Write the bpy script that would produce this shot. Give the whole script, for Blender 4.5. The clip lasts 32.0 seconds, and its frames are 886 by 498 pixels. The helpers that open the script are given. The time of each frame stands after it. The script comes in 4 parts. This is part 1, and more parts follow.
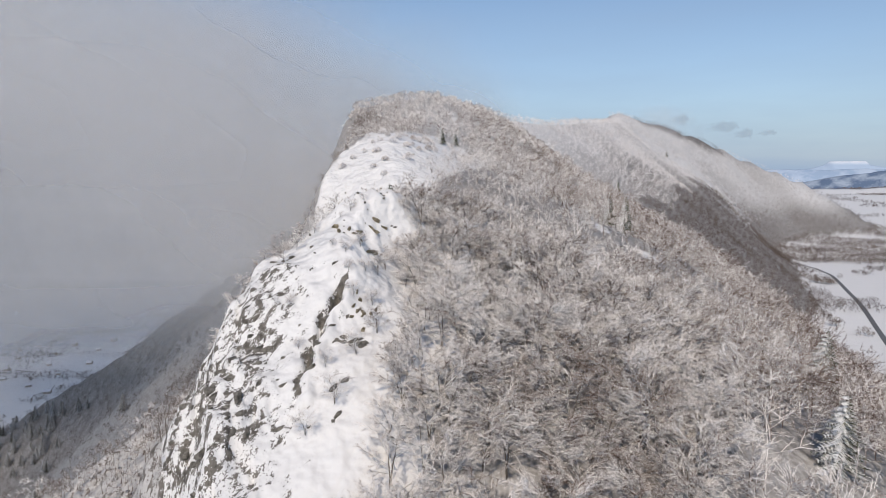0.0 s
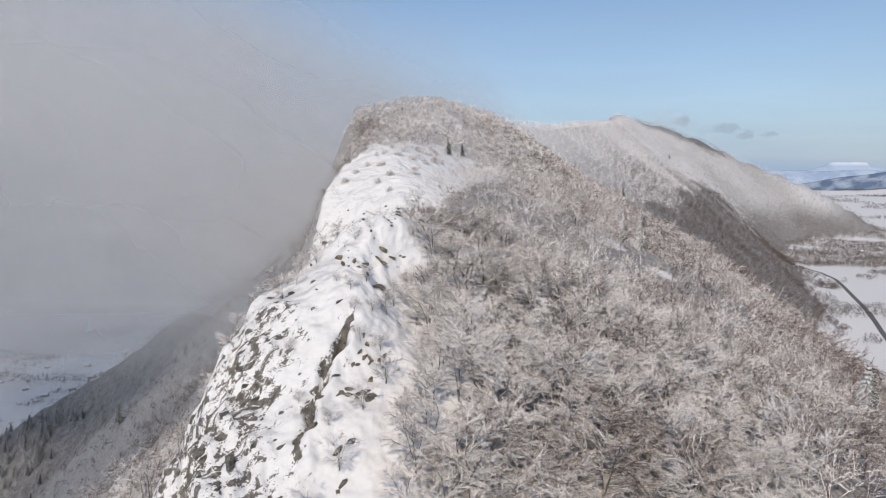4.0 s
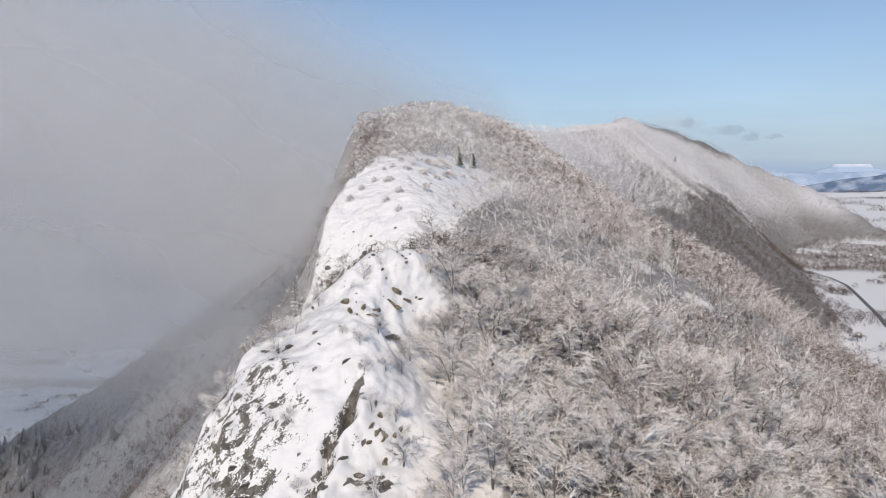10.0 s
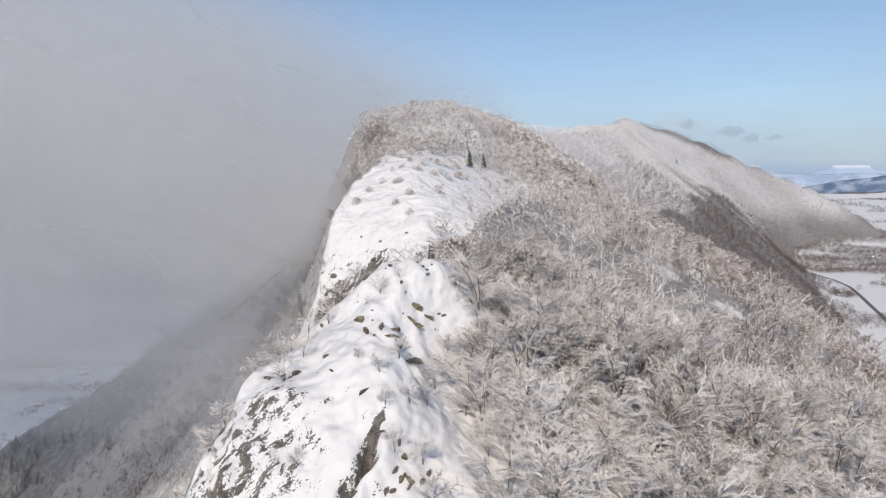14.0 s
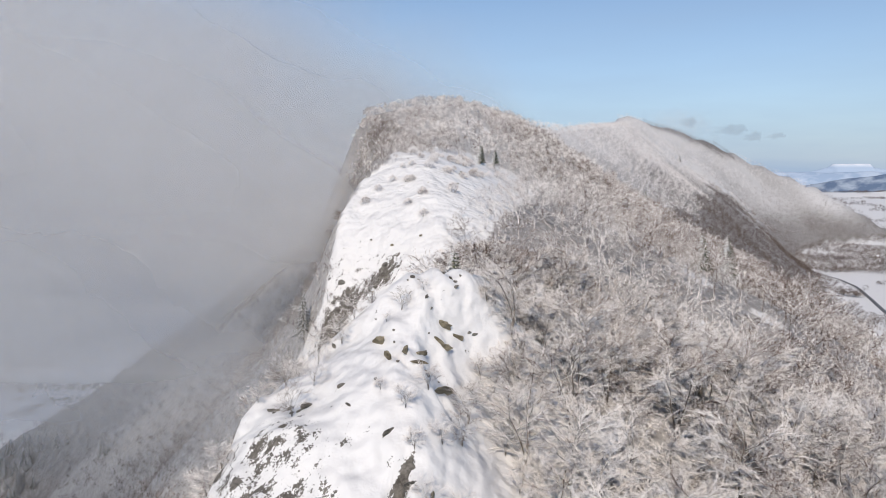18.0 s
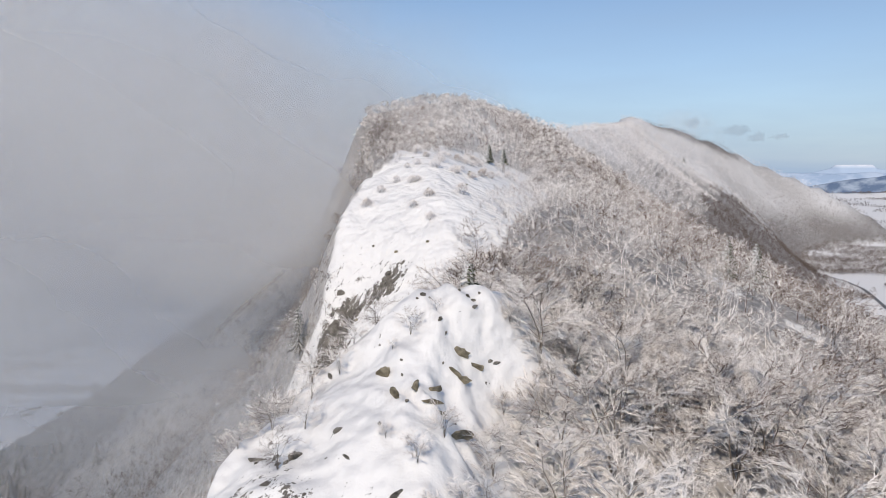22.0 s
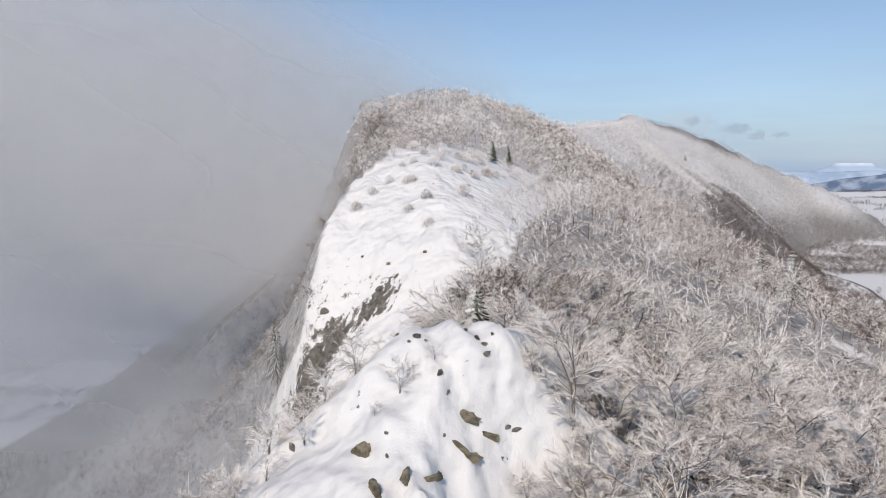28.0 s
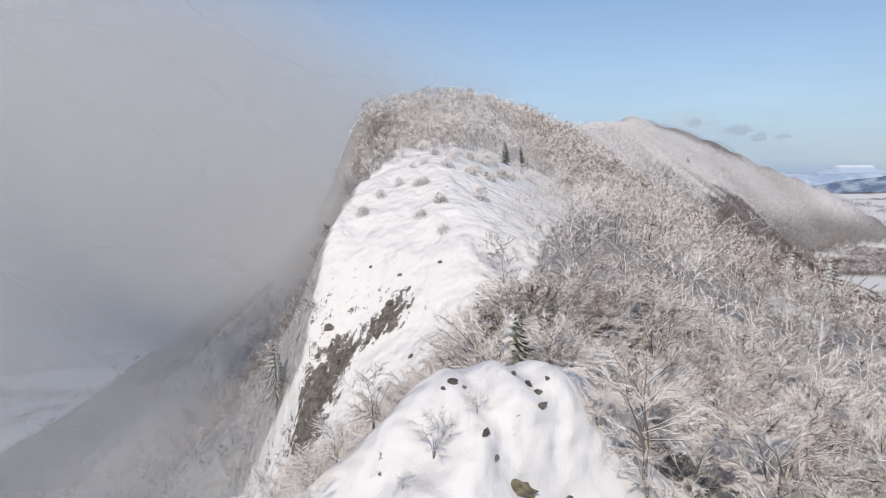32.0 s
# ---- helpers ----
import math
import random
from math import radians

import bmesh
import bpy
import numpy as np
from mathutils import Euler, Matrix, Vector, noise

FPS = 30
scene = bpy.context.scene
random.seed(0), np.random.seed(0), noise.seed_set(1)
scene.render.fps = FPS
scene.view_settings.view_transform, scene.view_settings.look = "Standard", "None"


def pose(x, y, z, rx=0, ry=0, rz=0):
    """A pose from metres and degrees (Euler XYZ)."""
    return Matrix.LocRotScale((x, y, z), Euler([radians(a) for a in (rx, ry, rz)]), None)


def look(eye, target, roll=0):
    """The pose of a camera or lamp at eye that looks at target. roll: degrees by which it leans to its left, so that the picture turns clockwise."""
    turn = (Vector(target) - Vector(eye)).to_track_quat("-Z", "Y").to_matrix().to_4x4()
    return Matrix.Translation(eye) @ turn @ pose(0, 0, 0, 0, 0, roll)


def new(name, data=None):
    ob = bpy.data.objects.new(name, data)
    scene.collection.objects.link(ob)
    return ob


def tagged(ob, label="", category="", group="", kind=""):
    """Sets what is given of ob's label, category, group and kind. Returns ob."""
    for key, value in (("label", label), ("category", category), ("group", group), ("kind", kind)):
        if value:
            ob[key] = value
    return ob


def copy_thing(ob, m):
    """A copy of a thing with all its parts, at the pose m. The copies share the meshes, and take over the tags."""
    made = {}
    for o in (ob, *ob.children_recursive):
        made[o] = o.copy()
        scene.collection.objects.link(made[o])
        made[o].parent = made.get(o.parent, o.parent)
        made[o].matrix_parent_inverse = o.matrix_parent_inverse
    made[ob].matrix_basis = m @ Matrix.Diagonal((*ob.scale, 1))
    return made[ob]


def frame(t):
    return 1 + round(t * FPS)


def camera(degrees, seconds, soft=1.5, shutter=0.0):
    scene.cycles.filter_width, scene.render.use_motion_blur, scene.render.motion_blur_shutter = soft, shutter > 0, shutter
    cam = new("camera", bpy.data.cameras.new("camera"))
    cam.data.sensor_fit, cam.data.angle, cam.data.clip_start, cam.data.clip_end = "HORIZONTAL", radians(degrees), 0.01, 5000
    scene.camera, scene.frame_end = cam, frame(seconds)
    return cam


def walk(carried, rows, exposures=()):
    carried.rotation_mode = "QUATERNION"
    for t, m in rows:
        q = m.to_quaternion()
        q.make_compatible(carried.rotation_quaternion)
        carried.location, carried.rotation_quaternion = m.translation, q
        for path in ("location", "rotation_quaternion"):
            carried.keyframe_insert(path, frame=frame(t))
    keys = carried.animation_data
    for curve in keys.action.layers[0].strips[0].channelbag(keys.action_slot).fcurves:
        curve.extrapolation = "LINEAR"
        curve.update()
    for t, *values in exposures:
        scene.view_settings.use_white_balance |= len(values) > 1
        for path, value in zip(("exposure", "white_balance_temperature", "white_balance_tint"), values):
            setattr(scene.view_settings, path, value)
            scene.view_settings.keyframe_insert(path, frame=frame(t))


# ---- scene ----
cam = camera(70.4, 32.0, soft=0.75)
PATH = [
    (0, 0.000, -0.000, 0.000, 82.393, -0.001, -0.061),
    (1, -0.404, 2.032, 0.739, 82.396, -0.035, -0.026),
    (2, -0.856, 4.058, 1.490, 82.401, -0.043, 0.004),
    (3, -1.302, 6.002, 2.309, 82.392, -0.054, 0.032),
    (3.5, -1.526, 6.925, 2.737, 82.391, -0.060, 0.024),
    (5.5, -2.524, 10.627, 4.299, 82.456, 0.007, -0.013),
    (6, -2.765, 11.598, 4.696, 82.460, 0.010, -0.011),
    (7, -3.163, 13.648, 5.540, 82.471, 0.049, -0.030),
    (8, -3.494, 15.720, 6.063, 82.488, 0.051, -0.055),
    (9, -3.805, 17.724, 6.069, 82.514, 0.058, -0.028),
    (10, -4.129, 19.764, 5.994, 82.519, 0.116, 0.001),
    (11, -4.613, 21.845, 5.914, 82.521, 0.119, 0.008),
    (12, -5.263, 23.859, 5.849, 82.607, 0.085, -0.007),
    (13, -6.081, 25.880, 5.813, 82.658, 0.067, -0.021),
    (14, -6.941, 27.957, 5.781, 82.639, -0.061, -0.010),
    (14.5, -7.349, 29.008, 5.763, 82.599, -0.103, -0.010),
    (16.5, -8.866, 33.227, 5.693, 82.477, -0.131, 0.006),
    (17, -9.172, 34.273, 5.673, 82.465, -0.129, 0.016),
    (18, -9.619, 36.349, 5.619, 82.478, -0.084, 0.053),
    (19, -9.945, 38.427, 5.549, 82.492, -0.035, 0.070),
    (20, -10.255, 40.529, 5.464, 82.538, -0.012, 0.072),
    (21, -10.525, 42.637, 5.403, 82.573, -0.001, 0.073),
    (22, -10.687, 44.732, 5.385, 82.564, 0.029, 0.048),
    (23, -10.708, 46.802, 5.394, 82.534, 0.053, 0.015),
    (24, -10.633, 48.832, 5.405, 82.501, 0.005, -0.038),
    (25, -10.679, 50.824, 5.421, 82.480, -0.027, -0.088),
    (25.5, -10.709, 51.810, 5.430, 82.476, -0.039, -0.107),
    (27.5, -10.756, 55.709, 5.355, 82.483, -0.138, -0.063),
    (28, -10.796, 56.658, 5.338, 82.473, -0.087, -0.048),
    (29, -10.980, 58.470, 5.318, 82.484, -0.019, -0.025),
    (30, -11.406, 60.239, 5.287, 82.534, 0.010, -0.004),
    (31, -12.007, 62.074, 5.280, 82.574, -0.051, 0.030),
    (32, -12.676, 63.836, 5.344, 82.588, -0.118, 0.039),
]
walk(cam, [(t, pose(x, y, z, rx, 0, rz) @ pose(0, 0, 0, 0, 0, roll)) for t, x, y, z, rx, rz, roll in PATH],
     ((0, -0.1), (9, -0.04), (19, 0.02), (32, 0.0)))

# ---- daylight ----
SUN_DIR = Vector((-0.16, -0.74, 0.66)).normalized()
world = bpy.data.worlds.new("winter_sky")
scene.world = world
world.use_nodes = True
wn, wl = world.node_tree.nodes, world.node_tree.links
sky = wn.new("ShaderNodeTexSky")
sky.sky_type, sky.sun_disc = "NISHITA", False
sky.sun_elevation = math.asin(SUN_DIR.z)
sky.sun_rotation = math.atan2(SUN_DIR.x, SUN_DIR.y)
sky.altitude, sky.air_density, sky.dust_density, sky.ozone_density = 900, 1.0, 0.25, 2.0
# Thin high cloud and valley haze whiten the sky towards the horizon.
coord = wn.new("ShaderNodeTexCoord")
split = wn.new("ShaderNodeSeparateXYZ")
wl.new(coord.outputs["Generated"], split.inputs[0])
stretch = wn.new("ShaderNodeMapping")
stretch.inputs["Scale"].default_value = (1.5, 1.5, 9.0)
stretch.inputs["Rotation"].default_value = (0.0, 0.22, 0.0)
wl.new(coord.outputs["Generated"], stretch.inputs[0])
streak = wn.new("ShaderNodeTexNoise")
streak.inputs["Scale"].default_value, streak.inputs["Detail"].default_value = 1.6, 5
wl.new(stretch.outputs[0], streak.inputs[0])
rise = wn.new("ShaderNodeMapRange")
rise.inputs["From Min"].default_value, rise.inputs["From Max"].default_value = -0.02, 0.37
rise.inputs["To Min"].default_value, rise.inputs["To Max"].default_value = 1.2, 0.0
wl.new(split.outputs["Z"], rise.inputs[0])
thin = wn.new("ShaderNodeMath")
thin.operation = "MULTIPLY_ADD"
wl.new(streak.outputs["Fac"], thin.inputs[0])
thin.inputs[1].default_value = 0.5
wl.new(rise.outputs[0], thin.inputs[2])
lower = wn.new("ShaderNodeMath")
lower.operation, lower.use_clamp = "SUBTRACT", True
wl.new(thin.outputs[0], lower.inputs[0])
lower.inputs[1].default_value = 0.5
veil = wn.new("ShaderNodeMix")
veil.data_type = "RGBA"
wl.new(lower.outputs[0], veil.inputs["Factor"])
wl.new(sky.outputs[0], veil.inputs["A"])
veil.inputs["B"].default_value = (2.85, 3.8, 5.2, 1)
wl.new(veil.outputs["Result"], wn["Background"].inputs[0])
wn["Background"].inputs[1].default_value = 0.122
sun = new("sun", bpy.data.lights.new("sun", "SUN"))
sun.data.energy, sun.data.angle, sun.data.color = 2.95, radians(2.0), (1.0, 0.872, 0.728)
sun.matrix_world = look(SUN_DIR * 300, (0, 0, 0))


# ---- materials ----
def material(name, rough=0.8):
    m = bpy.data.materials.new(name)
    m.use_nodes = True
    b = m.node_tree.nodes["Principled BSDF"]
    b.inputs["Roughness"].default_value = rough
    b.inputs["Specular IOR Level"].default_value = 0.25
    return m, m.node_tree.nodes, m.node_tree.links, b


def noise_tex(n, l, scale, detail=4, rough=0.6, coord=None):
    tex = n.new("ShaderNodeTexNoise")
    tex.inputs["Scale"].default_value, tex.inputs["Detail"].default_value = scale, detail
    tex.inputs["Roughness"].default_value = rough
    if coord is None:
        coord = n.new("ShaderNodeNewGeometry").outputs["Position"]
    l.new(coord, tex.inputs["Vector"])
    return tex.outputs["Fac"]


def ramp(n, l, fac, *stops):
    r = n.new("ShaderNodeValToRGB")
    while len(r.color_ramp.elements) < len(stops):
        r.color_ramp.elements.new(0.5)
    for e, (at, c) in zip(r.color_ramp.elements, stops):
        e.position, e.color = at, (*c, 1) if len(c) == 3 else c
    l.new(fac, r.inputs[0])
    return r.outputs[0]


def mix(n, l, fac, a, b):
    m = n.new("ShaderNodeMix")
    m.data_type = "RGBA"
    for sock, v in ((m.inputs["Factor"], fac), (m.inputs["A"], a), (m.inputs["B"], b)):
        if isinstance(v, (tuple, float, int)):
            sock.default_value = (*v, 1) if isinstance(v, tuple) else v
        else:
            l.new(v, sock)
    return m.outputs["Result"]


def maths(n, l, op, a, b=0.0, clamp=False):
    m = n.new("ShaderNodeMath")
    m.operation, m.use_clamp = op, clamp
    for sock, v in zip(m.inputs, (a, b)):
        if isinstance(v, (float, int)):
            sock.default_value = v
        else:
            l.new(v, sock)
    return m.outputs[0]


def bump(n, l, b, height, strength, distance):
    k = n.new("ShaderNodeBump")
    k.inputs["Strength"].default_value, k.inputs["Distance"].default_value = strength, distance
    l.new(height, k.inputs["Height"])
    l.new(k.outputs[0], b.inputs["Normal"])


def up_facing(n, l):
    sep = n.new("ShaderNodeSeparateXYZ")
    l.new(n.new("ShaderNodeNewGeometry").outputs["Normal"], sep.inputs[0])
    return sep.outputs["Z"]


SNOW, ROCK_A, ROCK_B = (0.85, 0.84, 0.83), (0.07, 0.062, 0.053), (0.21, 0.192, 0.17)


def ground_material():
    m, n, l, b = material("snowy_ground", 0.75)
    big, mid, fine = (noise_tex(n, l, s, d) for s, d in ((0.12, 5), (1.25, 8), (6.0, 5)))
    rock = mix(n, l, ramp(n, l, maths(n, l, "ADD", maths(n, l, "MULTIPLY", mid, 0.55), maths(n, l, "MULTIPLY", fine, 0.45)), (0.4, (0, 0, 0)), (0.6, (1, 1, 1))), ROCK_A, ROCK_B)
    lichen = ramp(n, l, noise_tex(n, l, 0.5, 3), (0.55, (0, 0, 0)), (0.7, (1, 1, 1)))
    rock = mix(n, l, maths(n, l, "MULTIPLY", lichen, 0.14), rock, (0.15, 0.145, 0.07))
    at = n.new("ShaderNodeAttribute")
    at.attribute_name = "bare"
    # The beds of the limestone run down the face: patches of bare rock are drawn out that way.
    pos = n.new("ShaderNodeNewGeometry").outputs["Position"]
    dot, part_along, squash = (n.new("ShaderNodeVectorMath") for _ in range(3))
    dot.operation, part_along.operation, squash.operation = "DOT_PRODUCT", "SCALE", "SUBTRACT"
    bed = Vector((-0.5, -0.55, -0.67)).normalized()
    l.new(pos, dot.inputs[0])
    dot.inputs[1].default_value = bed
    part_along.inputs[0].default_value = bed * 0.42
    l.new(dot.outputs["Value"], part_along.inputs["Scale"])
    l.new(pos, squash.inputs[0])
    l.new(part_along.outputs[0], squash.inputs[1])
    beds = noise_tex(n, l, 1.05, 9, 0.68, squash.outputs[0])
    bare = maths(n, l, "ADD", at.outputs["Fac"], maths(n, l, "MULTIPLY", maths(n, l, "SUBTRACT", beds, 0.5), 2.3))
    bare = maths(n, l, "ADD", bare, maths(n, l, "MULTIPLY", maths(n, l, "SUBTRACT", fine, 0.5), 0.9))
    bare = ramp(n, l, bare, (0.49, (0, 0, 0)), (0.56, (1, 1, 1)))
    snow = mix(n, l, big, (0.775, 0.765, 0.75), (0.84, 0.83, 0.815))
    c = mix(n, l, bare, snow, rock)
    at2 = n.new("ShaderNodeAttribute")
    at2.attribute_name = "litter"
    lit = maths(n, l, "MULTIPLY", at2.outputs["Fac"], ramp(n, l, mid, (0.3, (0.6,) * 3), (0.6, (1, 1, 1))))
    floor_c = mix(n, l, ramp(n, l, maths(n, l, "ADD", maths(n, l, "MULTIPLY", fine, 0.4), maths(n, l, "MULTIPLY", noise_tex(n, l, 0.16, 6, 0.7), 0.6)), (0.38, (0, 0, 0)), (0.62, (1, 1, 1))), (0.08, 0.065, 0.056), (0.27, 0.248, 0.228))
    c = mix(n, l, lit, c, floor_c)
    l.new(c, b.inputs["Base Color"])
    drift = noise_tex(n, l, 0.3, 2)
    bump(n, l, b, maths(n, l, "ADD", maths(n, l, "ADD", maths(n, l, "MULTIPLY", mid, 0.26), maths(n, l, "MULTIPLY", drift, 3.4)), maths(n, l, "MULTIPLY", fine, 0.05)), 0.8, 0.5)
    return m


def twig_material(name, bark, frost, cover, east=0.0):
    """Bare wood under hoar frost: it lies on what faces the sky, and each twig has its own share."""
    m, n, l, b = material(name, 0.7)
    geo = n.new("ShaderNodeNewGeometry")
    patch = maths(n, l, "MULTIPLY", maths(n, l, "SUBTRACT", noise_tex(n, l, 0.045, 2), 0.5), 0.9)
    crown = maths(n, l, "MULTIPLY", maths(n, l, "SUBTRACT", noise_tex(n, l, 0.26, 3), 0.5), 1.3)
    own = maths(n, l, "MULTIPLY", geo.outputs["Random Per Island"], 0.6)
    share = maths(n, l, "ADD", maths(n, l, "ADD", own, maths(n, l, "ADD", patch, crown)), maths(n, l, "MULTIPLY", up_facing(n, l), 0.3))
    # Twigs are round: a blade stands for one, so its shading leans towards the open sky.
    lean, whole = n.new("ShaderNodeVectorMath"), n.new("ShaderNodeVectorMath")
    lean.operation, whole.operation = "MULTIPLY_ADD", "NORMALIZE"
    l.new(geo.outputs["Normal"], lean.inputs[0])
    lean.inputs[1].default_value, lean.inputs[2].default_value = (0.6, 0.6, 0.6), (0.0, 0.0, 0.45)
    l.new(lean.outputs[0], whole.inputs[0])
    l.new(whole.outputs[0], b.inputs["Normal"])
    # Low on the slope the frost thins out.
    sep = n.new("ShaderNodeSeparateXYZ")
    l.new(geo.outputs["Position"], sep.inputs[0])
    rise = n.new("ShaderNodeMapRange")
    for k, v in (("From Min", -62.0), ("From Max", -18.0), ("To Min", -0.2), ("To Max", 0.0)):
        rise.inputs[k].default_value = v
    l.new(sep.outputs["Z"], rise.inputs[0])
    share = maths(n, l, "ADD", share, rise.outputs[0])
    # Towards the east the share falls, and more of the bark colour shows.
    x_shift = n.new("ShaderNodeMapRange")
    for k, v in (("From Min", 8.0), ("From Max", 52.0), ("To Min", 0.0), ("To Max", -east)):
        x_shift.inputs[k].default_value = v
    l.new(sep.outputs["X"], x_shift.inputs[0])
    share = maths(n, l, "ADD", share, x_shift.outputs[0])
    fac = ramp(n, l, maths(n, l, "ADD", share, cover), (0.4, (0, 0, 0)), (0.66, (1, 1, 1)))
    l.new(mix(n, l, fac, bark, frost), b.inputs["Base Color"])
    return m


def bark_material():
    m, n, l, b = material("snowy_bark", 0.9)
    g = noise_tex(n, l, 6, 4)
    c = mix(n, l, g, (0.1, 0.085, 0.072), (0.24, 0.21, 0.18))
    top = ramp(n, l, maths(n, l, "ADD", up_facing(n, l), maths(n, l, "MULTIPLY", g, 0.5)), (0.55, (0, 0, 0)), (0.7, (1, 1, 1)))
    l.new(mix(n, l, top, c, SNOW), b.inputs["Base Color"])
    return m


def needle_material(name, snow, green=1.0):
    m, n, l, b = material(name, 0.8)
    geo = n.new("ShaderNodeNewGeometry")
    c = mix(n, l, geo.outputs["Random Per Island"], (0.05, 0.045 + 0.015 * green, 0.045 - 0.015 * green), (0.12, 0.115 + 0.015 * green, 0.105 - 0.045 * green))
    top = ramp(n, l, maths(n, l, "ADD", up_facing(n, l), maths(n, l, "MULTIPLY", noise_tex(n, l, 3, 3), 0.6)), (snow, (0, 0, 0)), (snow + 0.26, (1, 1, 1)))
    l.new(mix(n, l, top, c, SNOW), b.inputs["Base Color"])
    return m


def rock_material(name, dark, light, moss):
    m, n, l, b = material(name, 0.9)
    mid, fine = noise_tex(n, l, 1.7, 6), noise_tex(n, l, 9, 5)
    c = mix(n, l, ramp(n, l, mid, (0.3, (0, 0, 0)), (0.62, (1, 1, 1))), dark, light)
    c = mix(n, l, ramp(n, l, fine, (0.58, (0, 0, 0)), (0.68, (1, 1, 1))), c, moss)
    top = ramp(n, l, maths(n, l, "ADD", up_facing(n, l), maths(n, l, "MULTIPLY", mid, 0.5)), (1.18, (0, 0, 0)), (1.26, (1, 1, 1)))
    l.new(mix(n, l, top, c, SNOW), b.inputs["Base Color"])
    bump(n, l, b, maths(n, l, "ADD", fine, mid), 0.9, 0.3)
    return m


def plain(name, colour, rough=0.8, vary=0.25, scale=0.4):
    m, n, l, b = material(name, rough)
    dark = tuple(v * (1 - vary) for v in colour)
    l.new(mix(n, l, noise_tex(n, l, scale, 5), dark, colour), b.inputs["Base Color"])
    return m


def fog_material(name, scale, top, colour=(0.655, 0.665, 0.682)):
    """A veil of cloud: how dense it is stands in the mesh's attribute, broken up by billows."""
    m, n, l, b = material(name, 1.0)
    n.remove(b)
    at = n.new("ShaderNodeAttribute")
    at.attribute_name = "veil"
    billow = ramp(n, l, noise_tex(n, l, scale, 5, 0.55), (0.25, (0.68,) * 3), (0.7, (1, 1, 1)))
    fac = maths(n, l, "MULTIPLY", maths(n, l, "MULTIPLY", at.outputs["Fac"], billow), top, True)
    clear, dif, tra, add, mx = (n.new("ShaderNode" + k) for k in ("BsdfTransparent", "BsdfDiffuse", "BsdfTranslucent", "MixShader", "MixShader"))
    for s in (dif, tra):
        s.inputs[0].default_value = (*colour, 1)
    l.new(dif.outputs[0], add.inputs[1])
    l.new(tra.outputs[0], add.inputs[2])
    l.new(fac, mx.inputs[0])
    l.new(clear.outputs[0], mx.inputs[1])
    l.new(add.outputs[0], mx.inputs[2])
    l.new(mx.outputs[0], n["Material Output"].inputs[0])
    return m


M_GROUND = ground_material()
M_FROST = twig_material("frosted_twigs", (0.135, 0.087, 0.066), (0.97, 0.93, 0.89), 0.33, 0.12)
M_GREY = twig_material("greyish_twigs", (0.17, 0.135, 0.115), (0.8, 0.765, 0.735), 0.12)
M_BROWN = twig_material("bare_twigs", (0.125, 0.096, 0.08), (0.5, 0.46, 0.43), -0.1)
M_RIME = twig_material("rime_covered_twigs", (0.3, 0.24, 0.2), (0.9, 0.87, 0.85), 0.5)
M_BARK = bark_material()
M_NEEDLE = needle_material("snowy_needles", 0.52)
M_DARK_NEEDLE = needle_material("dark_needles", 0.74, 0.2)
M_ROCK = rock_material("lichen_limestone", (0.075, 0.063, 0.044), (0.4, 0.35, 0.25), (0.2, 0.185, 0.09))
M_GREY_ROCK = rock_material("grey_limestone", (0.05, 0.046, 0.04), (0.3, 0.28, 0.245), (0.15, 0.145, 0.1))
M_PALE_STONE = plain("pale_snowy_stone", (0.78, 0.76, 0.74), 0.9, 0.8, 0.16)


# ---- relief ----
def lattice(ix, iy, seed):
    h = np.sin(ix * 127.1 + iy * 311.7 + seed * 74.7) * 43758.5453
    return h - np.floor(h)


def value_noise(x, y, seed=0):
    ix, iy = np.floor(x), np.floor(y)
    fx, fy = x - ix, y - iy
    fx, fy = fx * fx * (3 - 2 * fx), fy * fy * (3 - 2 * fy)
    a, b = lattice(ix, iy, seed), lattice(ix + 1, iy, seed)
    c, d = lattice(ix, iy + 1, seed), lattice(ix + 1, iy + 1, seed)
    return (a + (b - a) * fx) * (1 - fy) + (c + (d - c) * fx) * fy


def fbm(x, y, size, octaves=4, seed=0):
    total, amp, k = 0.0, 0.5, 1.0 / size
    for o in range(octaves):
        total = total + amp * (value_noise(x * k + 17.3 * o, y * k - 9.1 * o, seed + o) - 0.5)
        amp, k = amp * 0.5, k * 2.03
    return total * 2


def smooth(a, b, v):
    t = np.clip((v - a) / (b - a), 0, 1)
    return t * t * (3 - 2 * t)


# The ridge, from the near nose to the far summit: y, then the crest's x and z.
CREST_Y = (-400, 0, 36, 50, 58, 64, 68.5, 72.3, 77, 83, 86, 88, 90.5, 93, 95, 98, 103, 115, 126, 135, 158, 175, 193, 246, 300, 380, 540, 900, 1272, 1500)
CREST_X = (60, 5, -3, -8, -10, -12, -12, -12, -12, -12.2, -12.0, -11.5, -9.8, -8.9, -8.3, -7, -6, -7, -8.7, -10, -14, -14, -10, -4, -12, 9, 90, 225, 341, 400)
CREST_Z = (-160, -68, -44, -32, -26, -21.5, -19, -15, -10.8, -8.2, -7.0, -5.3, -3.5, -3.4, -4.6, -7.2, -9.8, -10, -7.8, -1.0, 7.5, 9, 10, 18.5, 31.5, 30, 33, 60, 87, 60)
